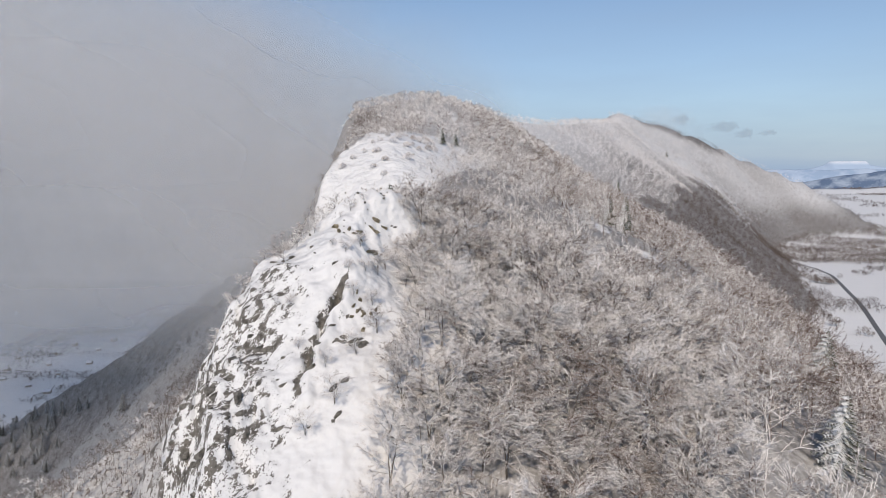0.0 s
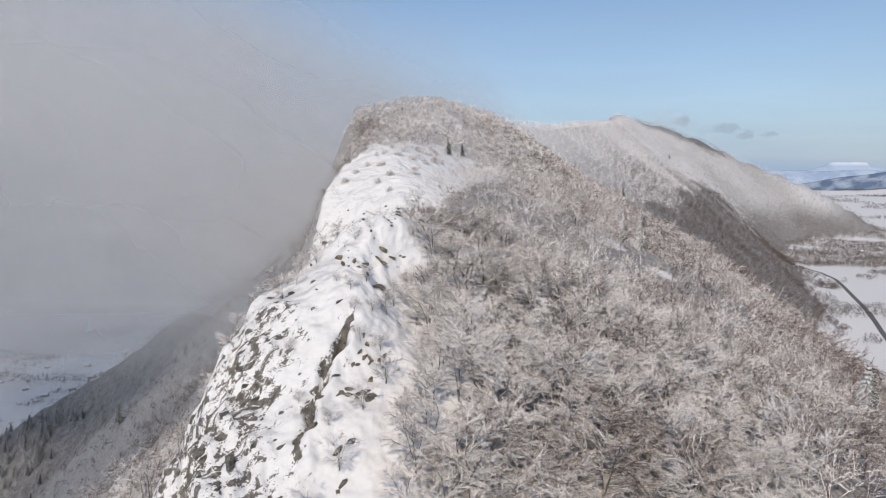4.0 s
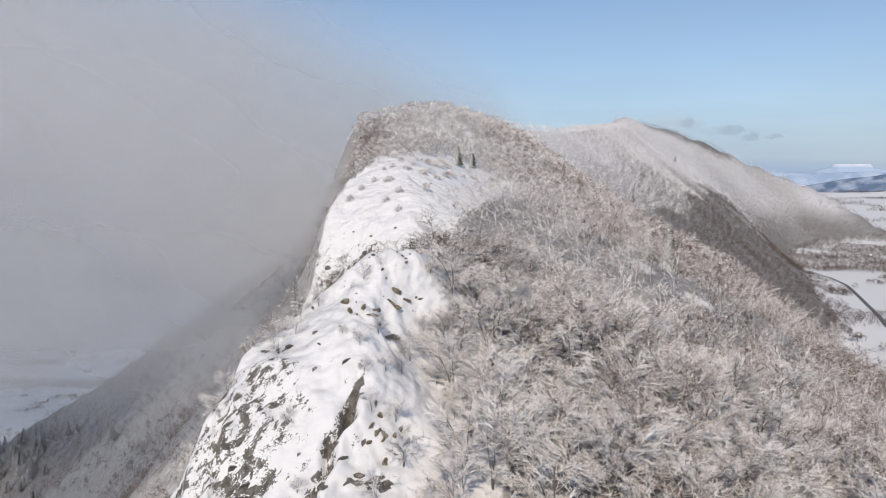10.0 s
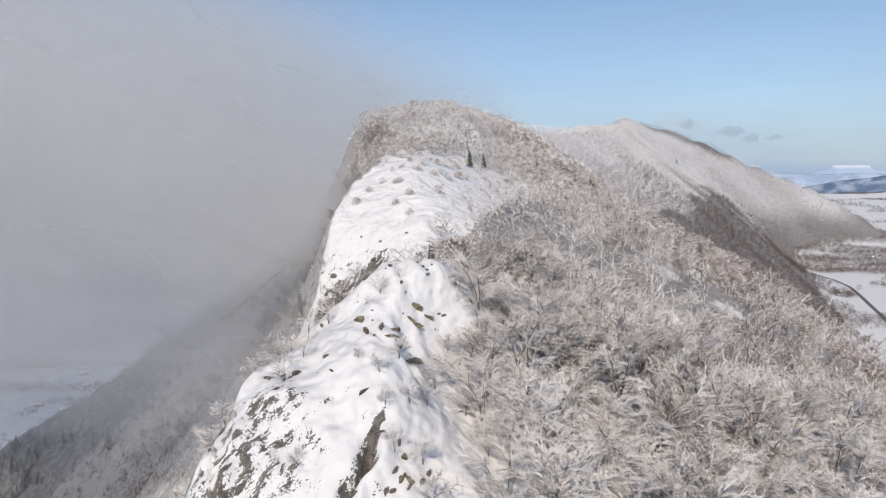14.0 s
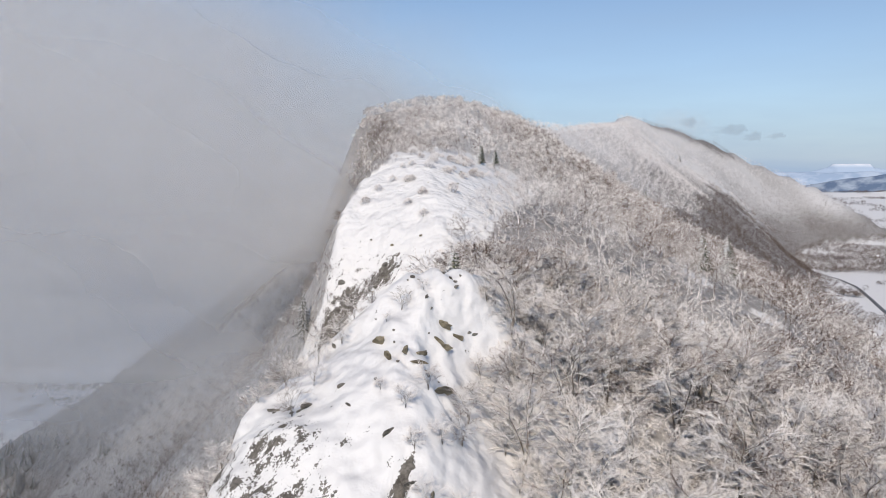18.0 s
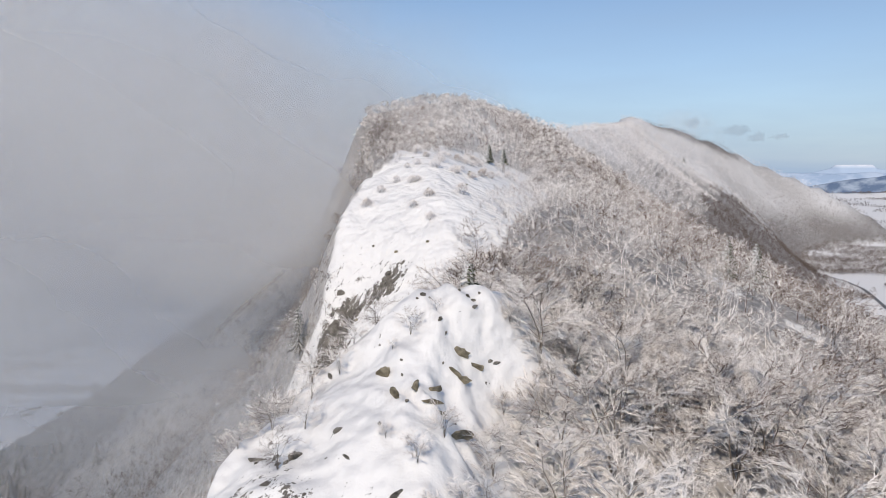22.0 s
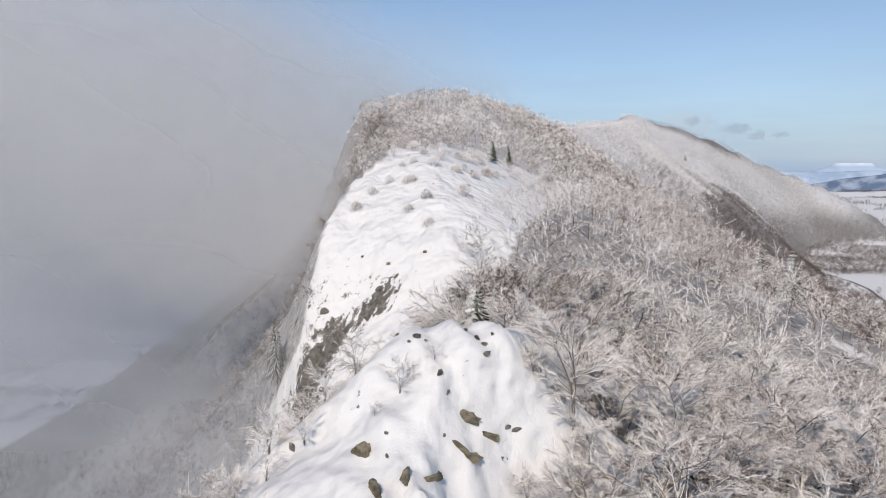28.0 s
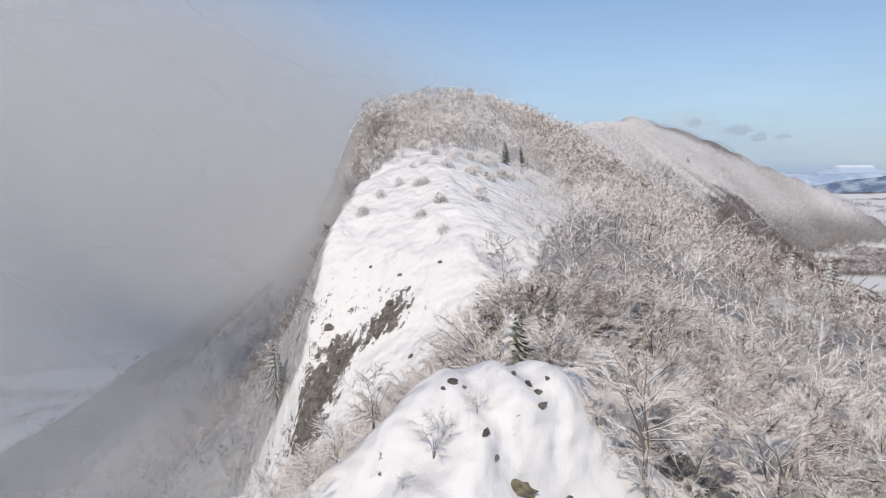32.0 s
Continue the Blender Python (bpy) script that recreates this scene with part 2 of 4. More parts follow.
# The edge of the cliffs on the foggy side.
EDGE_Y = (-400, 36, 58, 76, 86, 92, 98, 103, 108, 115, 121, 126, 131, 136, 142, 149, 160, 193, 246, 300, 380, 540, 900, 1272)
EDGE_X = (10, -15.5, -20, -26, -22, -16.5, -15, -18, -22.5, -24.5, -25.8, -25.2, -24.4, -24.0, -22.8, -21.2, -20.0, -20, -23, -29, -14, 60, 190, 300)
EDGE_SLOPE = (0.1, 0.1, 0.08, 0.36, 0.6, 1.3, 0.95, 0.65, 0.65, 0.72, 0.78, 0.8, 0.55, 0.34, 0.25, 0.2, 0.2, 0.3, 0.25, 0.22, 0.5, 0.6, 0.6, 0.6)
CLIFF = (10, 22, 26, 26, 24, 20, 12, 10, 12, 14, 18, 22, 22, 24, 24, 24, 22, 24, 50, 60, 6, 6, 6, 6)
# The wooded side: its first slope.
EAST_Y = (-400, 36, 55, 75, 95, 156, 250, 400, 1000, 1250)
EAST_SLOPE = (0.25, 0.2, 0.12, 0.22, 0.35, 0.42, 0.5, 0.75, 0.77, 0.63)
KNEE = (48, 48, 52, 54, 56, 66, 88, 150, 400, 400)
# A spur that runs down from the far summit.
SPUR_X = (300, 341, 366, 462, 558, 678, 760, 859, 944, 1100)
SPUR_Y = 1330
SPUR_Z = (96, 99, 102, 77, 42, -6, -40, -92, -138, -155)
VALLEY_EAST, VALLEY_WEST = -139.0, -348.0


def soft_lerp(y, ys, vs):
    """Linear in y, eased over a few metres so that no kink shows."""
    w = 1.0 + 0.03 * np.abs(y - 70)
    return sum(np.interp(y + k * w, ys, vs) for k in (-1.5, -0.5, 0.5, 1.5)) / 4


def fissure_line(x, y):
    """How far along the fissure a place lies, how far from it, and whether on its upper side."""
    along = np.clip(((x + 11.6) * -3.5 + (y - 74.3) * -12.2) / 161.1, 0, 1)
    off = x + 11.6 + 3.5 * along + 0.9 * np.sin(along * 3.1) + 0.35 * np.sin(along * 23)
    return along, np.hypot(off, y - 74.3 + 12.2 * along), off > 0


def height(x, y, detail=True):
    x, y = np.asarray(x, float), np.asarray(y, float)
    xc, zc = soft_lerp(y, CREST_Y, CREST_X), soft_lerp(y, CREST_Y, CREST_Z)
    d = x - xc
    s0 = soft_lerp(y, EAST_Y, EAST_SLOPE)
    round_w = 2.2 + 0.012 * np.maximum(y - 90, 0) + 11 * smooth(205, 270, y) * smooth(430, 330, y)
    round_w = np.where(d > 0, round_w - 1.3 * smooth(82, 87, y) * smooth(100, 96, y), round_w)
    flat = np.maximum(np.abs(d) - 2.5 * smooth(87.5, 90.5, y) * smooth(97, 94, y), 0)
    soft = np.sqrt(flat * flat + round_w**2) - round_w
    de = np.where(d > 0, soft, 0)
    past = np.maximum(de - np.interp(y, EAST_Y, KNEE), 0)
    east = s0 * de + 6.6 * (1 - np.exp(-de / 3.2)) * smooth(66, 80, y) * smooth(125, 95, y) + (0.85 - s0) * past**2 / (past + 22)
    w = np.maximum(xc - soft_lerp(y, EDGE_Y, EDGE_X) + 5 * fbm(y, x * 0.35, 13, 3, 41), 2)
    s1, hc = soft_lerp(y, EDGE_Y, EDGE_SLOPE), soft_lerp(y, EDGE_Y, CLIFF)
    dw = np.where(d > 0, 0, soft)
    over = np.maximum(dw - w, 0)
    west = s1 * np.minimum(dw, w) + np.minimum(over * 2.2, hc) + np.interp(y, (100, 130, 150, 260, 400, 600), (0.62, 1.05, 1.25, 1.2, 0.68, 0.6)) * np.maximum(over - hc / 2.2, 0)
    z = zc - east - west - 6.5 * smooth(34, 74, d) * smooth(150, 205, y) * smooth(430, 320, y)
    face = np.where(y < SPUR_Y, np.interp(x, (360, 440, 520, 640), (0.34, 0.42, 0.6, 0.78)), 0.75)
    spur = np.interp(x, SPUR_X, SPUR_Z) - face * np.abs(y - SPUR_Y) - 0.02 * np.maximum(x - 900, 0) - 2.2 * np.maximum(345 - x, 0)
    blend = 34.0
    z = np.where(y > 330, np.maximum(z, spur) + 0.25 * blend * np.exp(-np.abs(z - spur) / blend) * smooth(330, 520, y), z)
    rough = np.clip(np.abs(d) / 120, 0.0, 1) * 8 + 0.4
    z = z + fbm(x, y, 70, 4, 3) * rough
    floor = np.where(d > 0, VALLEY_EAST + 6 * fbm(x, y, 300, 3, 9), VALLEY_WEST + 8 * fbm(x, y, 400, 3, 5))
    far_hills = smooth(1800, 3200, np.hypot(x, y)) * smooth(0.1, 0.9, x / (np.abs(y) + 1)) * 60 * (0.6 + fbm(x, y, 700, 4, 21))
    floor = floor + far_hills
    k = 18.0
    z = np.maximum(z, floor) + k * np.exp(-np.abs(z - floor) / k) * 0.3
    if detail:
        z = z + (0.2 + 0.25 * smooth(112, 97, y)) * fbm(x + 0.4 * y, y * 0.7, 3.4, 3, 57) * (np.hypot(x, y - 40) < 160)
        open_snow = smooth(58, 70, y) * smooth(175, 150, y) * smooth(6, 1, d)
        ripple = 1 - 2.2 * np.abs(fbm(x * 0.8 + 0.55 * y, y * 0.62 - 0.2 * x, 4.2, 3, 62))
        hollow = fbm(x * 0.7 + 0.5 * y, y - 0.3 * x, 1.5, 2, 19)
        z = z + open_snow * (0.5 * (ripple - 0.55) + 0.2 * hollow)
        groove = np.sin((0.86 * x + 0.5 * y) * 2.9 + 5.0 * fbm(x, y, 5.0, 3, 83)) * smooth(-5, 0, d) * smooth(76, 82, y) * smooth(94, 91, y)
        z = z + open_snow * 0.34 * groove
        # A drift's lee: a trough that winds down the knoll from its top.
        x_shift = x - np.interp(y, (79, 83.7, 84.5, 85.8, 88.2, 90), (-9.6, -10.9, -11.3, -12.2, -13.5, -14.3))
        z = z - (0.75 * np.exp(-((x_shift - 0.5) / 0.65) ** 2) - 0.45 * np.exp(-((x_shift + 0.7) / 0.8) ** 2)) * smooth(79, 82, y) * smooth(91.5, 89, y)
        cliffy = smooth(0.0, 0.6, dw / w) * smooth(60, 20, over) * (np.abs(y) < 260)
        nose = smooth(85, 72, y) * smooth(-3, -12, d) * (y > 20)
        z = z + fbm(x, y, 7, 4, 31) * (0.25 + 2.2 * cliffy * smooth(-8, 3, dw - w) + 1.2 * nose) * (np.hypot(x, y) < 400)
        along, gash, right = fissure_line(x, y)
        z = z - 2.3 * np.exp(-((gash / 0.5) ** 2)) * smooth(0, 0.1, along) * smooth(1, 0.6, along) + 0.7 * np.exp(-(((gash - 1.2) / 0.7) ** 2)) * right
        z = z + 1.5 * nose * fbm(x * 1.2 - 0.4 * y, y * 0.7 + 0.4 * x, 3.0, 3, 97)
        ledge = fbm(x + 0.6 * y, y * 0.6, 4.5, 3, 77)
        z = z + np.where(ledge > 0.05, 0.9, 0.0) * (nose + smooth(-4, 4, dw - w) * cliffy) * 0.7
    return z


def ground_height(x, y):
    return float(height(x, y))


# Snow stays open on the crest west of this line; the wood begins east of it.
WOOD_Y = (-400, 30, 50, 62, 75, 88, 96, 101, 112, 120, 137, 155, 172, 200)
WOOD_X = (-60, -20, -8.5, -6.8, -3.9, -4.9, -5.2, -18, -17, -12, -7, -0.5, 4.5, 8)
# Above this line the wood closes over the second snowfield.
UPPER_X = (-60, -30, -18, -12, 0, 6, 20)
UPPER_Y = (150, 150, 160, 184, 192, 170, 150)


CLEARINGS = ((37, 150, 3, 3.4), (46, 141, 2.6, 2.6), (24.5, 101, 2.4, 3), (5, 246, 2.5, 9), (2, 262, 3, 5), (31, 128, 3, 4))


def wooded(x, y):
    for cx, cy, rx, ry in CLEARINGS:
        x = np.where(((x - cx) / rx) ** 2 + ((y - cy) / ry) ** 2 < 1, -999.0, x)
    y = np.where(x < -900, 0.0, y)
    return (x > np.interp(y, WOOD_Y, WOOD_X)) | (y > np.interp(x, UPPER_X, UPPER_Y))


def mesh_object(name, verts, faces, mat, parent=None, label="", smooth_shade=False):
    """verts: (n, 3) array; faces: one array of (m, 3) or (m, 4) indices, or a list of such arrays."""
    me = bpy.data.meshes.new(name)
    verts = np.asarray(verts, np.float32)
    groups = [np.asarray(f, np.int32) for f in (faces if isinstance(faces, list) else [faces]) if len(f)]
    me.vertices.add(len(verts))
    me.vertices.foreach_set("co", verts.ravel())
    sizes = np.concatenate([np.full(len(g), g.shape[1], np.int32) for g in groups])
    loops = np.concatenate([g.ravel() for g in groups])
    me.loops.add(len(loops))
    me.loops.foreach_set("vertex_index", loops)
    me.polygons.add(len(sizes))
    me.polygons.foreach_set("loop_start", np.r_[0, np.cumsum(sizes)[:-1]].astype(np.int32))
    me.polygons.foreach_set("loop_total", sizes)
    me.polygons.foreach_set("use_smooth", np.full(len(sizes), smooth_shade))
    me.update(calc_edges=True)
    me.materials.append(mat)
    ob = new(name, me)
    if parent is not None:
        ob.parent = parent
    if label:
        tagged(ob, label)
    return ob


def give(ob, name, values):
    a = ob.data.attributes.new(name, "FLOAT", "POINT")
    a.data.foreach_set("value", np.asarray(values, np.float32).ravel())


def grid_faces(rows, cols, wrap=False):
    r, c = np.meshgrid(np.arange(rows - 1), np.arange(cols if wrap else cols - 1), indexing="ij")
    a, b = r * cols + c, r * cols + (c + 1) % cols
    return np.stack([a, b, b + cols, a + cols], -1).reshape(-1, 4)


# ---- the ground: one sheet, finest where the camera passes ----
def build_ground():
    ahead = np.radians(np.arange(-48, 48, 0.28))
    rest = np.radians(np.arange(50, 310, 6.5))
    az = np.concatenate([ahead, rest])
    radii, r = [0.5], 2.0
    while r < 4900:
        radii.append(r)
        r += 0.42 if r < 122 else r * (0.0095 if r < 330 else 0.018)
    rr, aa = np.meshgrid(radii, az, indexing="ij")
    x, y = -6 + rr * np.sin(aa), 20 + rr * np.cos(aa)
    z = height(x, y)
    verts = np.stack([x, y, z], -1).reshape(-1, 3)
    f = grid_faces(len(radii), len(az), True)
    ob = mesh_object("ground", verts, f, M_GROUND, smooth_shade=True)
    e = 0.6
    zx, zy = (height(x + e, y) - height(x - e, y)) / (2 * e), (height(x, y + e) - height(x, y - e)) / (2 * e)
    steep = np.hypot(zx, zy)
    west = -(x - soft_lerp(y, CREST_Y, CREST_X))
    bare = (0.24 + 0.16 * smooth(84, 76, y)) * smooth(0.7, 2.0, steep) + 0.37 * smooth(84, 74, y) * smooth(0, 9, west) - 0.15 * smooth(5, -3, west)
    for cx, cy, rx, ry, k in ((-25.1, 126.8, 2.6, 2.3, 0.8), (-18.0, 128.6, 2.8, 1.8, 0.6), (-25.6, 121.8, 2.2, 3.0, 0.62), (-22.0, 128.3, 2.0, 1.3, 0.4), (-26, 122, 2.0, 5, 0.35), (-22, 132, 5, 4, 0.13)):
        bare = bare + k * np.exp(-(((x - cx) / rx) ** 2 + ((y - cy) / ry) ** 2))
    bare = bare + 0.16 * smooth(86, 74, y) * smooth(-14, -23, x)
    band = np.hypot(x - 453, np.maximum(np.abs(y - 984) - 60, 0)) < 9 + 22 * fbm(x, y, 34, 3, 91)
    bare = np.where(y < 90, np.minimum(bare, 0.5), bare)
    bare = bare + 0.9 * np.exp(-((fissure_line(x, y)[1] / 0.45) ** 2))
    give(ob, "bare", np.where(np.hypot(x, y) < 500, bare, np.where(band, 0.12, 0.0)))
    floor = (z < VALLEY_EAST + 6) & (x > 0) | (z < VALLEY_WEST + 18)
    inside = x - np.interp(y, WOOD_Y, WOOD_X)
    floor |= band | ((y > 95) & (y < 130) & (x < 0) & (x > np.interp(y, EDGE_Y, EDGE_X) - 10 - 10 * fbm(x, y, 9, 3, 15))) | (np.hypot(x, y) > 1750) | ((inside < 6) & (y < 200) & (x > np.interp(y, EDGE_Y, EDGE_X)) & wooded(x, y))
    # The darker floor along the spur's crest (y about 1318) is painted shade.
    give(ob, "litter", np.where(wooded(x, y) & ~floor, np.where(y > 330, np.clip(1.0 + 0.5 * fbm(x, y, 130, 4, 18) - 0.6 * smooth(-25, 30, z + 85 * smooth(950, 1050, y)) + 0.9 * smooth(34, 20, np.abs(y - 1318)) * smooth(385, 420, x) * smooth(600, 540, x), 0.25, 1), 0.8 - 0.3 * smooth(150, 210, y) * (x > np.interp(y, EDGE_Y, EDGE_X))), np.where((x < np.interp(y, EDGE_Y, EDGE_X) - np.interp(y, (112, 128), (8, 3.2))) & ~floor, np.where(y < 110, 0.55, 0.7), 0.0)))
    return tagged(ob, "snow-covered mountain ridge with bare limestone ledges and wooded slopes", "mountain", kind="structure")


build_ground()


# ---- trees ----
def tube(pts, rad, k, vo):
    """Verts and quads of a tapered tube through the points."""
    pts, rad = np.asarray(pts, float), np.asarray(rad, float)
    along = np.gradient(pts, axis=0)
    along /= np.linalg.norm(along, axis=1, keepdims=True) + 1e-9
    side = np.cross(along, (0.31, 0.17, 0.93))
    side /= np.linalg.norm(side, axis=1, keepdims=True) + 1e-9
    other = np.cross(along, side)
    a = np.arange(k) * 2 * np.pi / k
    ring = np.cos(a)[None, :, None] * side[:, None] + np.sin(a)[None, :, None] * other[:, None]
    v = (pts[:, None] + ring * rad[:, None, None]).reshape(-1, 3)
    return v, grid_faces(len(pts), k, True) + vo


def spikes(base, tip, radius):
    """Three-sided tapering twigs from base to tip, all in one go."""
    base, tip = np.asarray(base, float), np.asarray(tip, float)
    along = tip - base
    along /= np.linalg.norm(along, axis=1, keepdims=True) + 1e-9
    side = np.cross(along, (0.23, 0.41, 0.88))
    side /= np.linalg.norm(side, axis=1, keepdims=True) + 1e-9
    other = np.cross(along, side)
    n = len(base)
    rings = [base + radius[:, None] * (np.cos(a) * side + np.sin(a) * other) for a in (0, 2.1, 4.2)]
    v = np.stack([*rings, tip], 1).reshape(-1, 3)
    i = np.arange(n)[:, None] * 4
    f = np.concatenate([i + (0, 1, 3), i + (1, 2, 3), i + (2, 0, 3)], 1).reshape(-1, 3)
    return v, f


def slivers(rng, base, tip, half):
    """The finest twigs: one thin pointed blade each, turned at random."""
    base, tip = np.asarray(base, float), np.asarray(tip, float)
    side = np.cross(tip - base, rng.normal(0, 1, base.shape))
    side *= half[:, None] / (np.linalg.norm(side, axis=1, keepdims=True) + 1e-9)
    v = np.stack([base - side, base + side, tip], 1).reshape(-1, 3)
    return v, np.arange(3 * len(base)).reshape(-1, 3)


def broadleaf(rng, tall, stems, limbs, branches, twigs, thick, fine=False, slim=1.0, side=0):
    """A bare tree: stems fork into limbs, limbs into branches, branches into sprays of twigs. Returns wood and spray meshes."""
    wv, wf, vo = [], [], 0
    bb, bt, br = [], [], []
    tb, tt, tr = [], [], []
    sv, sf, so = [], [], 0
    for s in range(stems):
        lean = rng.uniform(0, 2 * np.pi)
        out = rng.uniform(0.08, 0.28) * tall if stems > 1 else 0.05 * tall
        u = np.linspace(0, 1, 6)[:, None]
        bend = rng.normal(0, 0.02, (6, 3)) * tall * u
        stem = np.array([np.cos(lean), np.sin(lean), 0]) * out * u**1.4 + (0, 0, tall * 0.66) * u + bend
        stem[0, 2] -= 0.5
        rad = (0.018 * tall / stems**0.35 * (1 - 0.88 * u[:, 0]) + 0.01) * slim
        v, f = tube(stem, rad, 5, vo)
        wv.append(v), wf.append(f)
        vo += len(v)
        for k in range(limbs):
            at = 0.2 + 0.8 * (k + rng.random()) / limbs
            p0 = np.array([np.interp(at, u[:, 0], stem[:, j]) for j in range(3)])
            way = lean + rng.normal(0, 1.1) if stems > 1 and rng.random() < 0.6 else rng.uniform(0, 2 * np.pi)
            long = tall * (0.26 + 0.14 * np.sin(np.pi * min(1, at * 0.95)))
            rise = 0.25 + 0.75 * at + rng.normal(0, 0.16)
            d = np.array([np.cos(way), np.sin(way), rise])
            d /= np.linalg.norm(d)
            w = np.linspace(0, 1, 4)[:, None]
            limb = p0 + d * long * w + np.array([0, 0, 0.02 * long]) * w**2 + rng.normal(0, 0.025, (4, 3)) * long * w
            v, f = tube(limb, ((0.0068 * tall * (1 - 0.8 * at * 0.6)) * (1 - 0.8 * w[:, 0]) + 0.008) * slim, 4, vo)
            wv.append(v), wf.append(f)
            vo += len(v)
            for j in range(branches):
                q = 0.3 + 0.7 * (j + rng.random()) / branches
                b0 = np.array([np.interp(q, w[:, 0], limb[:, i]) for i in range(3)])
                t = d + rng.normal(0, 1, 3) * (0.5, 0.5, 0.3)
                t /= np.linalg.norm(t)
                bl = long * rng.uniform(0.3, 0.5)
                b1 = b0 + t * bl
                if fine:
                    c = np.linspace(0, 1, 4)[:, None]
                    curve = b0 + t * bl * c - np.array([0, 0, 0.3 * bl]) * c**2 + rng.normal(0, 0.03, (4, 3)) * bl * c
                    v, f = tube(curve, 0.04 * slim * (1 - 0.75 * c[:, 0]), 3, so)
                    sv.append(v), sf.append(f[:, [0, 1, 2]]), sf.append(f[:, [0, 2, 3]])
                    so += len(v)
                    b1 = curve[-1]
                else:
                    bb.append(b0), bt.append(b1), br.append(0.007 * thick + 0.013)
                q2 = rng.uniform(0.1, 1.0, (twigs, 1))
                p = b0 + (b1 - b0) * q2
                tw = t + rng.normal(0, 1, (twigs, 3)) * (0.34, 0.34, 0.22) - (0, 0, 0.1)
                tw /= np.linalg.norm(tw, axis=1, keepdims=True)
                span = rng.uniform(0.35, 1.0, (twigs, 1)) * (0.45 + 0.03 * tall)
                tb.append(p), tt.append(p + tw * span)
                tr.append(np.full(twigs, 0.011 * thick) * rng.uniform(0.7, 1.3, twigs))
                for _ in range(side):
                    p2 = p + tw * span * rng.uniform(0.15, 0.85, (twigs, 1))
                    t2 = tw + rng.normal(0, 0.4, (twigs, 3))
                    t2 /= np.linalg.norm(t2, axis=1, keepdims=True)
                    tb.append(p2), tt.append(p2 + t2 * span * rng.uniform(0.3, 0.6, (twigs, 1)))
                    tr.append(np.full(twigs, 0.0075 * thick) * rng.uniform(0.7, 1.3, twigs))
    v1, f1 = (np.concatenate(sv), np.concatenate(sf)) if fine else spikes(bb, bt, np.array(br))
    v2, f2 = slivers(rng, np.concatenate(tb), np.concatenate(tt), np.concatenate(tr))
    return (np.concatenate(wv), np.concatenate(wf)), (np.concatenate([v1, v2]), np.concatenate([f1, f2 + len(v1)]))


def sprig(rng, tall, twigs, half):
    """A tree seen from afar: a stem and a crown of uneven clumps, each a spray of short twigs."""
    lobes = 11
    ang, up = rng.uniform(0, 2 * np.pi, lobes), rng.uniform(0.3, 0.86, lobes)
    wide = rng.uniform(0.1, 0.27, lobes) * np.sqrt(np.maximum(1.0 - ((up - 0.5) / 0.45) ** 2, 0.1)) * 1.2
    mid = np.stack([np.cos(ang) * wide, np.sin(ang) * wide, up], -1) * tall
    own = rng.integers(0, lobes, twigs)
    d = rng.normal(0, 1, (twigs, 3)) + (0, 0, 0.25) + mid[own] * (0.9, 0.9, 0) / (0.2 * tall)
    d /= np.linalg.norm(d, axis=1, keepdims=True)
    base = mid[own] + d * tall * rng.uniform(0.0, 0.06, (twigs, 1))
    tip = base + (d + rng.normal(0, 0.3, d.shape)) * tall * rng.uniform(0.06, 0.15, (twigs, 1))
    tip[:, 2] = np.maximum(tip[:, 2], 0.12 * tall)
    v1, f1 = slivers(rng, base, tip, np.full(twigs, half) * rng.uniform(0.6, 1.3, twigs))
    v0, f0 = spikes([[0, 0, -0.5]] * 2, [[0.04 * tall, 0, 0.8 * tall], [-0.08 * tall, 0.05 * tall, 0.66 * tall]], np.array([0.009, 0.007]) * tall)
    return np.concatenate([v0, v1]), np.concatenate([f0, f1 + len(v0)]), len(f0)


def scatter(rng, x0, x1, y0, y1, gap, ok):
    """Jittered grid of places for which ok(x, y) holds."""
    gx, gy = np.meshgrid(np.arange(x0, x1, gap), np.arange(y0, y1, gap))
    px, py = (g.ravel() + rng.uniform(-0.42, 0.42, g.size) * gap for g in (gx, gy))
    keep = ok(px, py)
    return px[keep], py[keep]


def in_view(x, y):
    return np.abs(x + 6) < (y + 12) * 0.80 + 4


def joined(name, kinds, px, py, rng, mat, label, lo=0.75, hi=1.25):
    """Many copies of the kinds as one mesh of stuff."""
    pz = height(px, py)
    pick, turn, size = rng.integers(0, len(kinds), len(px)), rng.uniform(0, 2 * np.pi, len(px)), rng.uniform(lo, hi, len(px)) * stunted(px, py) * (1 - 0.2 * smooth(600, 1100, py) * (px > 150))
    vs, fs, vo = [], [], 0
    slots = []
    for k, (v, f, *wood) in enumerate(kinds):
        sel = np.nonzero(pick == k)[0]
        if not len(sel):
            continue
        c, s = np.cos(turn[sel])[:, None], np.sin(turn[sel])[:, None]
        g = size[sel][:, None]
        x = (v[None, :, 0] * c - v[None, :, 1] * s) * g + px[sel][:, None]
        y = (v[None, :, 0] * s + v[None, :, 1] * c) * g + py[sel][:, None]
        z = v[None, :, 2] * g + pz[sel][:, None]
        vs.append(np.stack([x, y, z], -1).reshape(-1, 3))
        fs.append((f[None] + (vo + np.arange(len(sel)) * len(v))[:, None, None]).reshape(-1, 3))
        slots.append(np.tile(np.arange(len(f)) < (wood[0] if wood else 0), len(sel)))
        vo += len(sel) * len(v)
    ob = mesh_object(name, np.concatenate(vs), np.concatenate(fs), mat)
    ob.data.materials.append(M_BARK)
    ob.data.polygons.foreach_set("material_index", np.concatenate(slots).astype(np.int32))
    return tagged(ob, label, "trees", kind="stuff")


